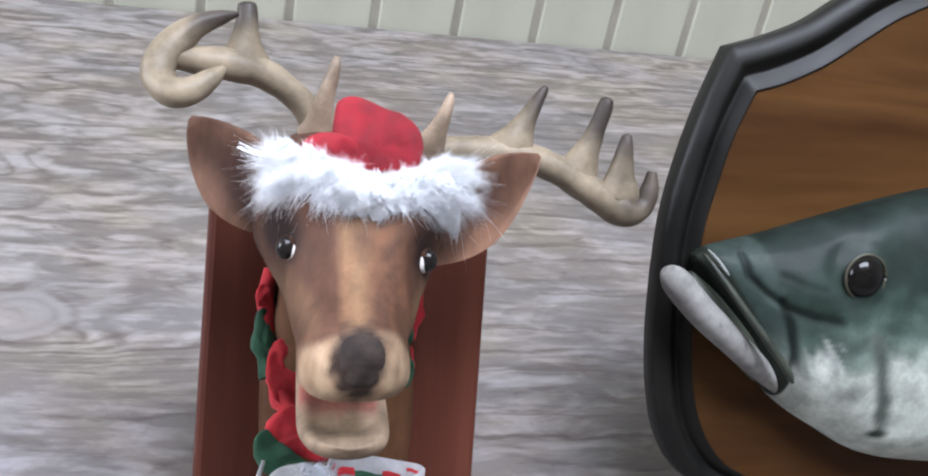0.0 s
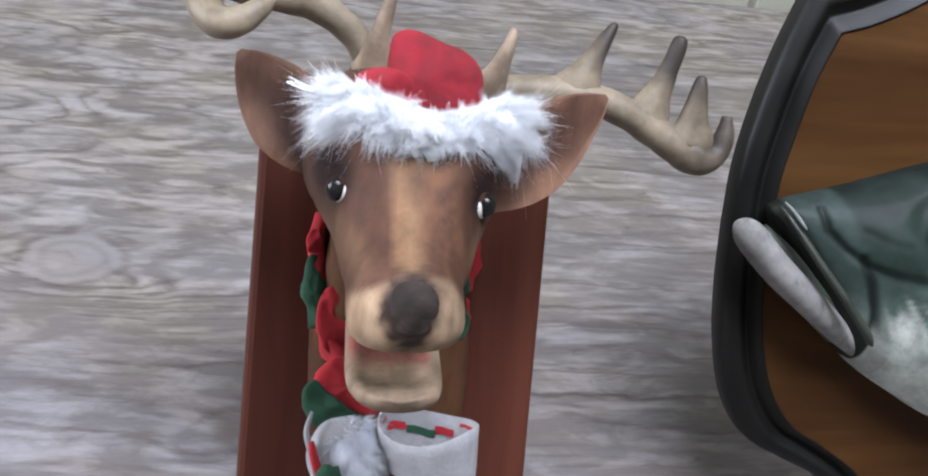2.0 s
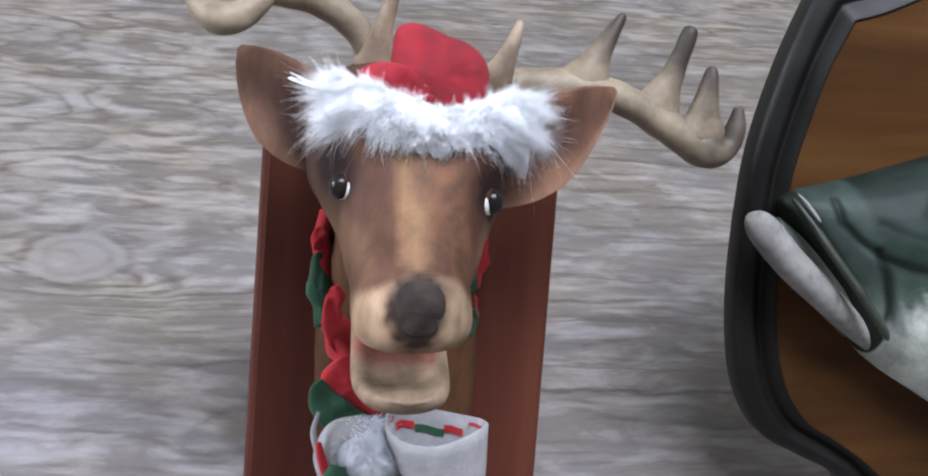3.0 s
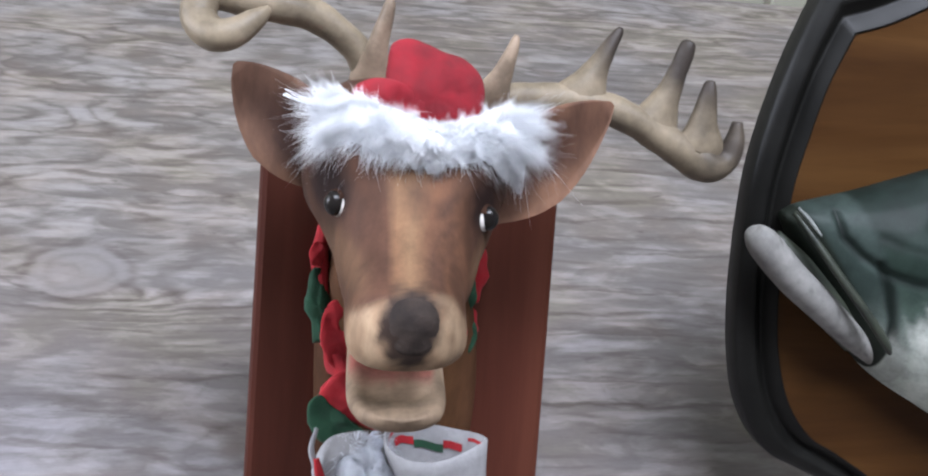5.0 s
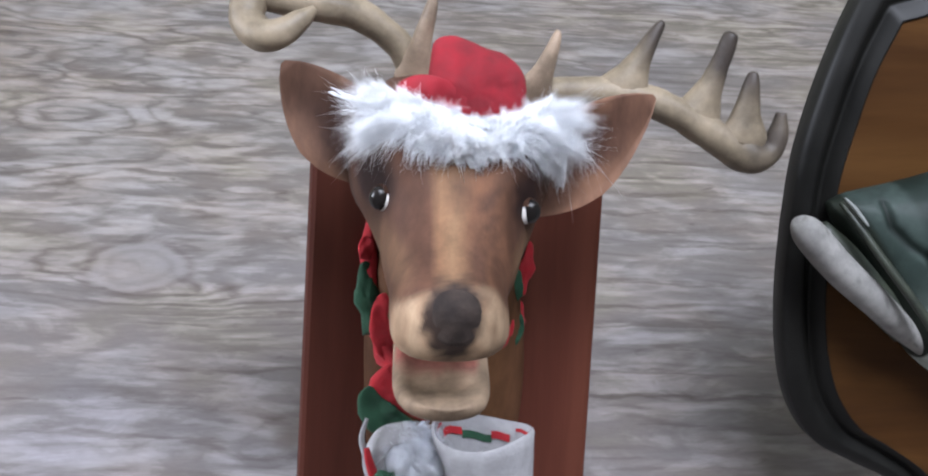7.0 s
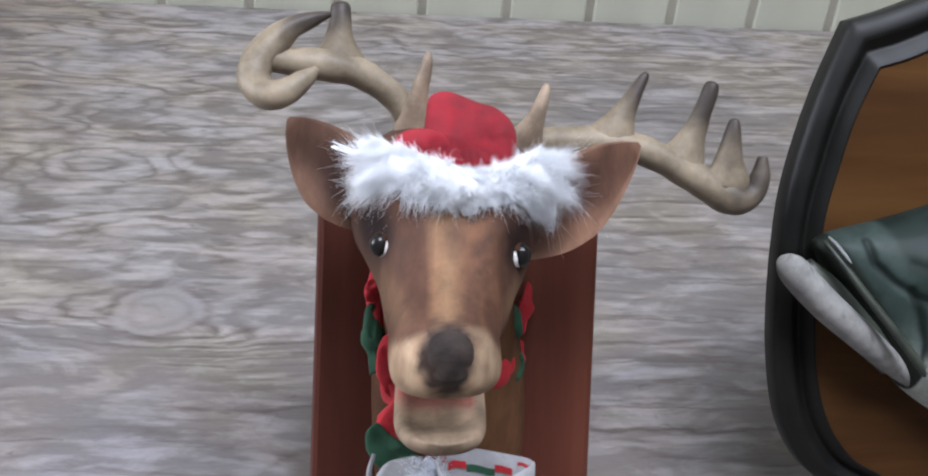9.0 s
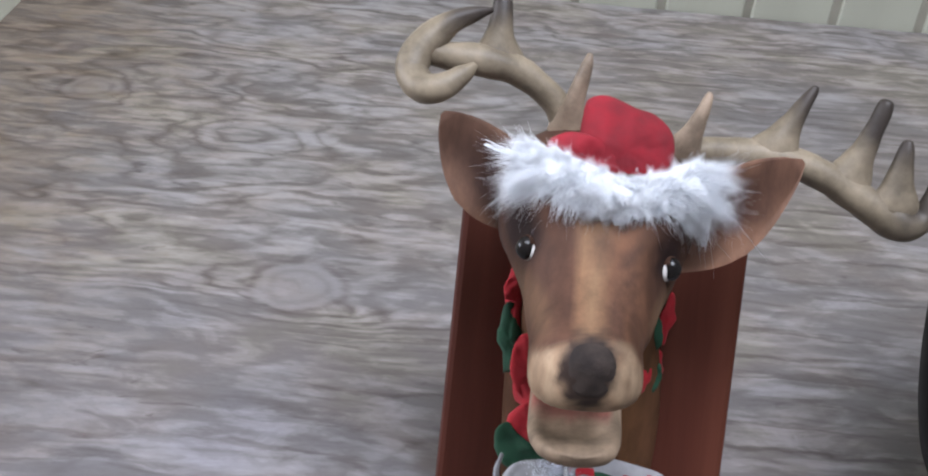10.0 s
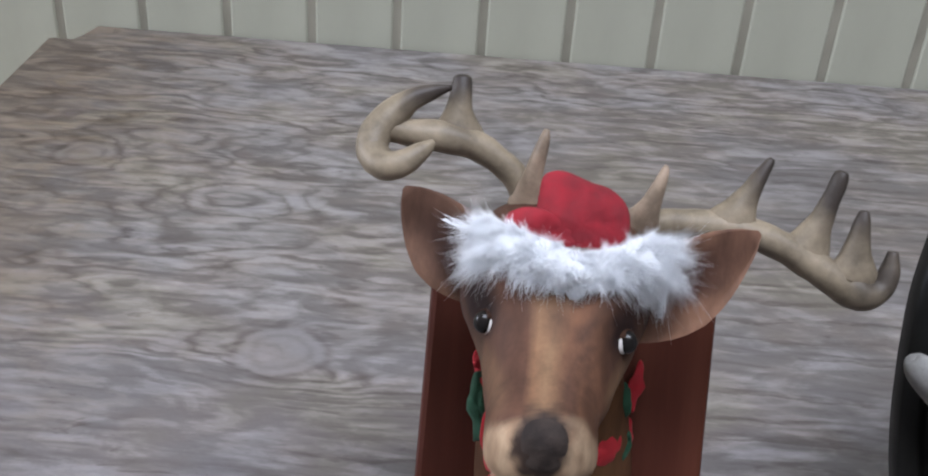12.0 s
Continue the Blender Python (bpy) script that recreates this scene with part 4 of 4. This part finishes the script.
def cuff():
    """An open white cloth cuff with a striped lining."""
    n, rings, inner = 36, [], []
    for u, rx, ro, cx in ((2, 9.5, 9, 15.5), (11, 12, 11, 13.2), (22, 14.8, 13, 10.4), (32.5, 17.2, 14, 7.5), (36.5, 17.6, 14.4, 7)):
        rings.append([(cx + rx * math.cos(a) * (1 + 0.05 * math.sin(3 * a + 0.6)), 38 + ro * math.sin(a), u - 0.10 * ro * math.sin(a) * u / 40 + 1.9 * math.sin(2 * a + 0.6) * u / 40) for a in (2 * math.pi * k / n for k in range(n))])
    for u, rx, ro, cx in ((37.1, 16.6, 13.4, 7), (32.5, 16.0, 12.8, 7.5), (23, 14.5, 11.5, 8.5)):
        inner.append([(cx + rx * math.cos(a) * (1 + 0.05 * math.sin(3 * a + 0.6)), 38 + ro * math.sin(a), u - 0.10 * ro * math.sin(a) + 1.9 * math.sin(2 * a + 0.6)) for a in (2 * math.pi * k / n for k in range(n))])
    c = part("cuff", loft(bmesh.new(), [[mm(*p) for p in r] for r in rings + inner[:1]], True, False), LINEN, deer, "open white cloth cuff", True)
    part("lining", loft(bmesh.new(), [[mm(*p) for p in r] for r in inner], True, False), LINEN, c, "", True)
    for k0, k1, lo, hi, mat in ((3, 7, 0.52, 0.66, RED), (7, 11, 0.58, 0.72, GREEN), (11, 14, 0.50, 0.64, RED), (15, 18, 0.24, 0.38, RED), (0, 3, 0.22, 0.34, RED)):
        rows = []
        for t in (lo, (lo + hi) / 2, hi):
            i = 0 if t < 0.5 else 1
            f = t * 2 - i
            row = []
            for k in range(k0, k1 + 1):
                q = (k + 18) % n
                p = Vector(inner[i][q]).lerp(Vector(inner[i + 1][q]), f)
                p += (Vector((7.5, 38, p.z)) - p).normalized() * 0.5 + Vector((0, 0, 0.3 * math.sin(k * 1.7)))
                row.append(mm(*p))
            rows.append(row)
        part("lining_stripe", loft(bmesh.new(), rows, False, False), mat, c, "red woven stripe" if mat == RED else "green woven stripe", True)
    part("lining_floor", pillow(bmesh.new(), [(8.5 + 14 * math.cos(2 * math.pi * k / 20), 21 + 3 * math.sin(2 * math.pi * k / 20)) for k in range(20)], 38, 10, 0, 3), LINEN, c, "", True)


cuff()


def bow():
    b = part("bow", tube(bmesh.new(), [(-8, 36, 33, 2.5), (-18, 38, 36, 3.6), (-26, 38, 33, 4.4), (-29, 38, 25, 4.8), (-25, 39, 14, 5.2), (-15, 40, 7, 5.0), (-6, 39, 5, 4.0)], 6, 14, 0.45, 0.25), LINEN, deer, "white cloth bow with red and green edges", True)
    bm = bmesh.new()
    rnd = random.Random(9)
    ball(bm, mm(-17, 36, 25), 0.0092, (1.0, 0.7, 1.3), 24)
    for _ in range(5600):
        d = Vector((rnd.gauss(0, 1), abs(rnd.gauss(0, 0.8)), rnd.gauss(0, 1))).normalized()
        root = Vector((-17, 36, 27)) + Vector((d.x * 9.5, d.y * 7, d.z * 11.5)) * rnd.uniform(0.6, 1.0)
        lock = Vector((noise.noise(d * 2.5), noise.noise(d * 2.5 + Vector((9, 0, 0))), noise.noise(d * 2.5 + Vector((0, 9, 0)))))
        bend = lock * 5 + Vector((rnd.gauss(1.6, 0.7), rnd.gauss(0, 0.6), rnd.gauss(-3.4, 0.9)))
        size = rnd.uniform(2.4, 6.4)
        mid, end = root + d * size * 0.5 + bend * 0.3, root + d * size + bend
        side = d.orthogonal().normalized() * rnd.uniform(0.06, 0.12)
        other = d.cross(side)
        a3 = [bm.verts.new(mm(*(root + side * c + other * s))) for c, s in ((1, 0), (-0.5, 0.87), (-0.5, -0.87))]
        b3 = [bm.verts.new(mm(*(mid + (side * c + other * s) * 0.8))) for c, s in ((1, 0), (-0.5, 0.87), (-0.5, -0.87))]
        tip = bm.verts.new(mm(*end))
        for i in range(3):
            j = (i + 1) % 3
            bm.faces.new((a3[i], a3[j], b3[j], b3[i]))
            bm.faces.new((b3[i], b3[j], tip))
    part("fur_tuft", bm, TUFT, b, "grey-white plush tuft", True)
    part("ribbon", tube(bmesh.new(), [(-32, 38, 41, 0.8), (-33.5, 40, 35, 1.3), (-32, 41, 28, 1.5), (-30, 42, 21, 1.5), (-28, 43, 12, 1.3), (-25, 43, 5, 1.2)], 5, 8, 0.6, 0.3), LINEN, b, "white ribbon edge", True)
    part("ribbon_stripe", tube(bmesh.new(), [(-32, 42, 32, 1.2), (-31, 43, 28, 1.9), (-29.5, 43.5, 23, 1.8), (-28.5, 44, 20, 0.8)], 4, 8, 0.6, 0.3), RED, b, "red cloth stripe", True)
    for x, u, w, h, o in ((-25, 20, 4.5, 6, 45), (-4, 10, 4, 3, 46)):
        pts = [(x + w * math.cos(2 * math.pi * k / 14) * (1 + 0.3 * rnd.uniform(-1, 1)), u + h * math.sin(2 * math.pi * k / 14) * (1 + 0.3 * rnd.uniform(-1, 1))) for k in range(14)]
        part("cloth_patch", pillow(bmesh.new(), pts, o, 2.2, 0, 3, 2.0), GREEN, b, "green cloth patch", True)


bow()


# ---- the fish trophy ----
fish = thing("fish_trophy", pose(0.381, -0.145, TOP + 0.003, -RECLINE, 0, 0.0),
             "mounted bass with gaping mouth on a black-edged oak plaque", "trophy")


def around(side, scoop, low, step=8):
    """The plaque's edge: its left side up to the scooped shoulder, mirrored, then the rounded foot."""
    left = [tuple(p) for p in spline(side, step) + spline(scoop, step)[1:]]
    top = left + [(-x, u) for x, u in left[-2::-1]]
    foot = [tuple(p) for p in spline(low, step)]
    return top + [(-x, u) for x, u in foot[1:]] + foot[-2:0:-1]


def fish_plaque():
    # bowed sides, scooped shoulders and a raised middle
    outer = around([(-160.0, 116), (-159.0, 138), (-155.5, 158), (-149.5, 180), (-141.0, 203)],
                   [(-141.0, 203.0), (-126, 208.0), (-110, 215.0), (-96, 224.5), (-80, 234.5), (-55, 243), (-25, 246), (0, 246)],
                   [(-160.0, 116), (-159.5, 94), (-157, 72), (-151.5, 52), (-141, 36.5), (-126, 28.5), (-110, 21), (-96, 8), (-80, 0.8), (-55, 0), (-25, 0), (0, 0)])
    inner = around([(-146.0, 116), (-145.0, 134), (-141.5, 152), (-137.0, 170), (-130.0, 187)],
                   [(-130.0, 187), (-118, 191), (-102, 199), (-87, 209.5), (-70, 220.5), (-50, 228), (-25, 230), (0, 230)],
                   [(-146.0, 116), (-145, 92), (-142, 73), (-136, 56), (-126, 43), (-114, 36), (-101, 28), (-90, 20), (-76, 16), (-52, 15.5), (-25, 15.5), (0, 15.5)])

    def ring(off, k):
        return [mm(a + (c - a) * k, off, b + (d - b) * k) for (a, b), (c, d) in zip(outer, inner)]

    rings = [ring(*r) for r in ((0.0, 0.03), (0.6, 0.0), (8.6, 0.0), (9.6, 0.03), (11.4, 0.18), (12.3, 0.34), (12.3, 0.40), (11.6, 0.46), (9.0, 0.62), (8.8, 0.67), (9.4, 0.71), (12.6, 0.96), (12.8, 1.0), (11.0, 1.0))]
    bm = loft(bmesh.new(), rings, True, False)
    bm.faces.new([bm.verts.new(p) for p in rings[0]])
    part("moulding", bm, BLACK, fish, "black bevelled moulding", True)
    bm = bmesh.new()
    bm.faces.new([bm.verts.new(p) for p in ring(12.4, 0.995)])
    part("panel", bm, OAK, fish, "orange-brown oak panel")


fish_plaque()
prop(fish, 45, 150, 100)
BACK, SIDE, BELLY, LINE = (0.0070, 0.0126, 0.0100), (0.0150, 0.0262, 0.0200), (0.46, 0.49, 0.43), (0.006, 0.010, 0.008)


def fish_body():
    # along, lower and upper outline, half thickness
    rows = spline([(-150, 123, 126, 3), (-145, 115.5, 128.5, 8), (-138, 106, 130.5, 12), (-128, 92, 133, 15), (-119, 79, 135.5, 18.5), (-108, 68.5, 139, 21.5), (-92, 59, 144, 24), (-70, 48.5, 150.5, 26),
                   (-40, 44.5, 157, 27), (0, 44, 158, 26), (45, 56, 150, 21), (85, 78, 134, 13), (108, 92, 124, 7), (116, 94, 122, 4)], 14)
    cheek_edge = [(-135, 127), (-133, 120), (-127, 114.5), (-119.5, 109.5), (-109.5, 106.5), (-99, 105.5)]
    wedge = [(-121, 112), (-117.5, 103), (-114.5, 94), (-112.5, 85)]
    crease = [(-121, 121), (-114, 118.5), (-106, 117.5)]
    cover = [(-84, 99), (-80, 88), (-76, 75), (-73.5, 62)]

    def near(x, up, row):
        best = 99.0
        for (a, b), (c, d) in zip(row, row[1:]):
            t = min(max(((x - a) * (c - a) + (up - b) * (d - b)) / ((c - a) ** 2 + (d - b) ** 2), 0.0), 1.0)
            best = min(best, math.hypot(x - a - t * (c - a), up - b - t * (d - b)))
        return best

    rings, n = [], 150
    for x, lo, hi, th in rows:
        mid, half = (lo + hi) / 2, (hi - lo) / 2
        ring = []
        for k in range(n):
            a = 2 * math.pi * k / n
            c, s = math.cos(a), math.sin(a)
            off, up = 16 + th * math.copysign(abs(c) ** 0.85, c), mid + half * s
            if c > 0:
                gill = math.hypot(x + 62, (up - 104) * 0.62)
                if x < -40:
                    off += 0.9 * math.exp(-((gill - 30) / 5) ** 2)
                for row, wide, deep in ((cheek_edge, 1.4, 1.3), (wedge, 1.3, 1.2), (crease, 1.2, 0.4), (cover, 2.8, 0.5)):
                    off -= deep * math.exp(-(near(x, up, row) / wide) ** 2) if x < -60 else 0.0
                off += 1.2 * math.exp(-(((x + 114) / 14) ** 2 + ((up - 118) / 9) ** 2))
                off -= 0.8 * math.exp(-((math.hypot(x + 91, up - 123) - 11) / 3) ** 2)
            ring.append(mm(x, off, up))
        rings.append(ring)

    def colour(x, off, up):
        wild = noise.noise(Vector((x * 0.10, up * 0.14, 7)))
        edge = min(103.0 + 0.28 * (max(x, -116) + 106), 112.0)
        t = (up - edge) / 31 + 0.28 * wild
        c = toned(BELLY, SIDE, t + 0.8) if t < 0.2 else blend(SIDE, BACK, (t - 0.2) * 0.8)
        c = blend(c, (0.030, 0.042, 0.037), 0.5 * max(0, noise.noise(Vector((x * 0.05, up * 0.09, 3)))) * 2)
        # the jaw plate ahead of the gill cover is paler
        if x < -104:
            inside = x - (-109 - 0.42 * (up - 92))
            plate = toned((0.34, 0.36, 0.32), (0.030, 0.044, 0.038), (up - 82) / 24 + 0.3 * wild)
            c = blend(plate, c, inside / 4 + 0.9)
        for row, wid, deep in ((cheek_edge, 3.2, 0.08), (wedge, 3.6, 0.12), (crease, 2.4, 0.5)):
            d = near(x, up, row) + 1.2 * wild
            c = blend(blend(LINE, c, deep), c, d / wid)
        c = blend(blend(SIDE, BELLY, 0.22), c, near(x, up, cover) / 5.5 + 0.4 * wild)
        c = blend(blend(SIDE, BACK, 0.4), c, math.hypot((x + 74) / 5, (up - 61) / 2.2) - 0.3)
        # pale bright cheek below the gill cover, a green seam along the throat
        c = blend(blend(c, (0.62, 0.64, 0.58), 0.8), c, math.hypot((x + 103) / 9, (up - 88) / 11) + 0.7 * noise.noise(Vector((x * 0.3 + up * 0.2, up * 0.1 - x * 0.05, 2))))
        c = blend(blend(SIDE, c, 0.35), c, math.hypot(x + 91, up - 123) / 7 - 1.2 + 0.4 * wild) if up < 124 else c
        lip = ((up - 123) + (x + 150) * 1.39) / 1.7
        c = blend((0.014, 0.018, 0.013), c, (lip - 5.5) / 2.5) if x < -112 else c
        return c
    body = tint(part("body", loft(bmesh.new(), rings), FISH, fish, "glossy painted bass, dark green back and white belly", True), colour)
    jaw = tint(part("lower_jaw", tube(bmesh.new(), [(-166.4, 28, 121.8, 0.8), (-165.4, 28, 120.6, 3.6), (-161.6, 29, 116.6, 5.5), (-150, 29, 105.6, 5.6), (-136.8, 29, 95.2, 5.2), (-124, 27, 85.2, 4.4), (-113, 22.5, 77.2, 3.1), (-105, 16, 72, 2.4), (-97, 9, 68, 2)], 9, 24, 1.0), FISH, fish, "pale gaping lower jaw", True),
               lambda x, o, u: blend((0.225, 0.218, 0.205), (0.05, 0.056, 0.042), max(((u - 112) + (x + 152) * 0.9 - 2.5) / 3.5 + 0.5 * noise.noise(Vector((x, o, u)) * 0.3), 1.3 * noise.noise(Vector((x, o, u)) * 0.55) - 0.28 + 0.05 * ((u - 112) + (x + 152) * 0.9))))
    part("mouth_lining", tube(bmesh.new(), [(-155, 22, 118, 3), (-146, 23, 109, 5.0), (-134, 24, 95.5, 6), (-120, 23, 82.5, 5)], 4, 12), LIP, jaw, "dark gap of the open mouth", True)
    part("lip", tube(bmesh.new(), [(-150, 25, 127, 1.5), (-146.5, 30, 121.5, 1.8), (-138, 35, 110, 2.0), (-127.5, 38, 97.5, 2.2), (-118, 38, 86.5, 2.2), (-115, 37, 82.5, 1.2)], 5, 10, 0.7), LIP, body, "dark upper lip", True)
    tint(part("lip_edge", tube(bmesh.new(), [(-150, 27, 129, 0.4), (-148, 30, 126.5, 0.7), (-145.5, 32.5, 123, 0.6), (-144, 33.5, 121, 0.3)], 4, 8), FISH, body, "pale chipped edge of the snout", True), lambda x, o, u: (0.20, 0.21, 0.20))
    eye = part("eye", ball(bmesh.new(), mm(-91.5, 38.0, 123), 0.0078, (1, 0.62, 1), 24), FISH_EYE, body, "bulging glossy black eye", True)
    bm = bmesh.new()
    tube(bm, [(-91 + 8.4 * math.cos(a), 38.4, 123 + 8.4 * math.sin(a), 0.6) for a in (2 * math.pi * k / 16 for k in range(17))], 2, 8)
    part("eye_rim", bm, BRASS, eye, "dull gold eye ring", True)
    return body


BODY = fish_body()


def fin(name, outline, off, lean, rays=9):
    """A ribbed fin over an outline of x, up pairs: root row, then tip row."""
    root, tip = outline
    bm = bmesh.new()
    n = rays * 4
    rings = []
    for k in range(n + 1):
        t = k / n
        a, b = Vector(root[0]).lerp(Vector(root[1]), t), Vector(tip[0]).lerp(Vector(tip[1]), t)
        b = a + (b - a) * (1 + 0.06 * math.cos(2 * math.pi * rays * t))
        rib = 0.7 * math.cos(2 * math.pi * rays * t)
        rings.append([mm(a.x, off + rib, a.y), mm((a.x + b.x) / 2, off + lean / 2 + rib, (a.y + b.y) / 2), mm(b.x, off + lean, b.y), mm((a.x + b.x) / 2, off + lean / 2 + rib - 1.4, (a.y + b.y) / 2), mm(a.x, off + rib - 1.6, a.y)])
    ob = part(name, loft(bm, rings), FISH, BODY, "ribbed green fin", True)
    return tint(ob, lambda x, o, u: (0.10, 0.12, 0.09))


fin("dorsal_fin", (((-35, 158), (55, 146)), ((-20, 184), (75, 172))), 18, 2)
fin("tail_fin", (((112, 120), (112, 95)), ((142, 148), (142, 72))), 18, 4)
fin("pectoral_fin", (((-48, 92), (-44, 78)), ((-8, 96), (-14, 66))), 42, 5, 7)
fin("anal_fin", (((30, 52), (70, 70)), ((48, 34), (88, 52))), 18, 2)

# ---- the wall's boards ----
def wall_boards():
    bm = bmesh.new()
    box(bm, (0.0032, 0.0, RAIL_Z + 0.0015), (PITCH - 0.0032, 0.0022, HIGH - 0.002))
    edges = [e for e in bm.edges if abs(e.verts[0].co.y) < 1e-6 and abs(e.verts[1].co.y) < 1e-6 and abs(e.verts[0].co.x - e.verts[1].co.x) < 1e-6]
    bmesh.ops.bevel(bm, geom=edges, offset=0.0020, segments=3, affect="EDGES", profile=0.5)
    first = part("board", bm, BOARD, wall_back)
    k0 = math.ceil((LEFT - FIRST) / PITCH)
    k1 = math.floor((RIGHT - FIRST) / PITCH) - 1
    for k in range(k0, k1 + 1):
        ob = first if k == k0 else first.copy()
        if k != k0:
            scene.collection.objects.link(ob)
        ob.location = (FIRST + k * PITCH, WALL_Y, 0)


wall_boards()
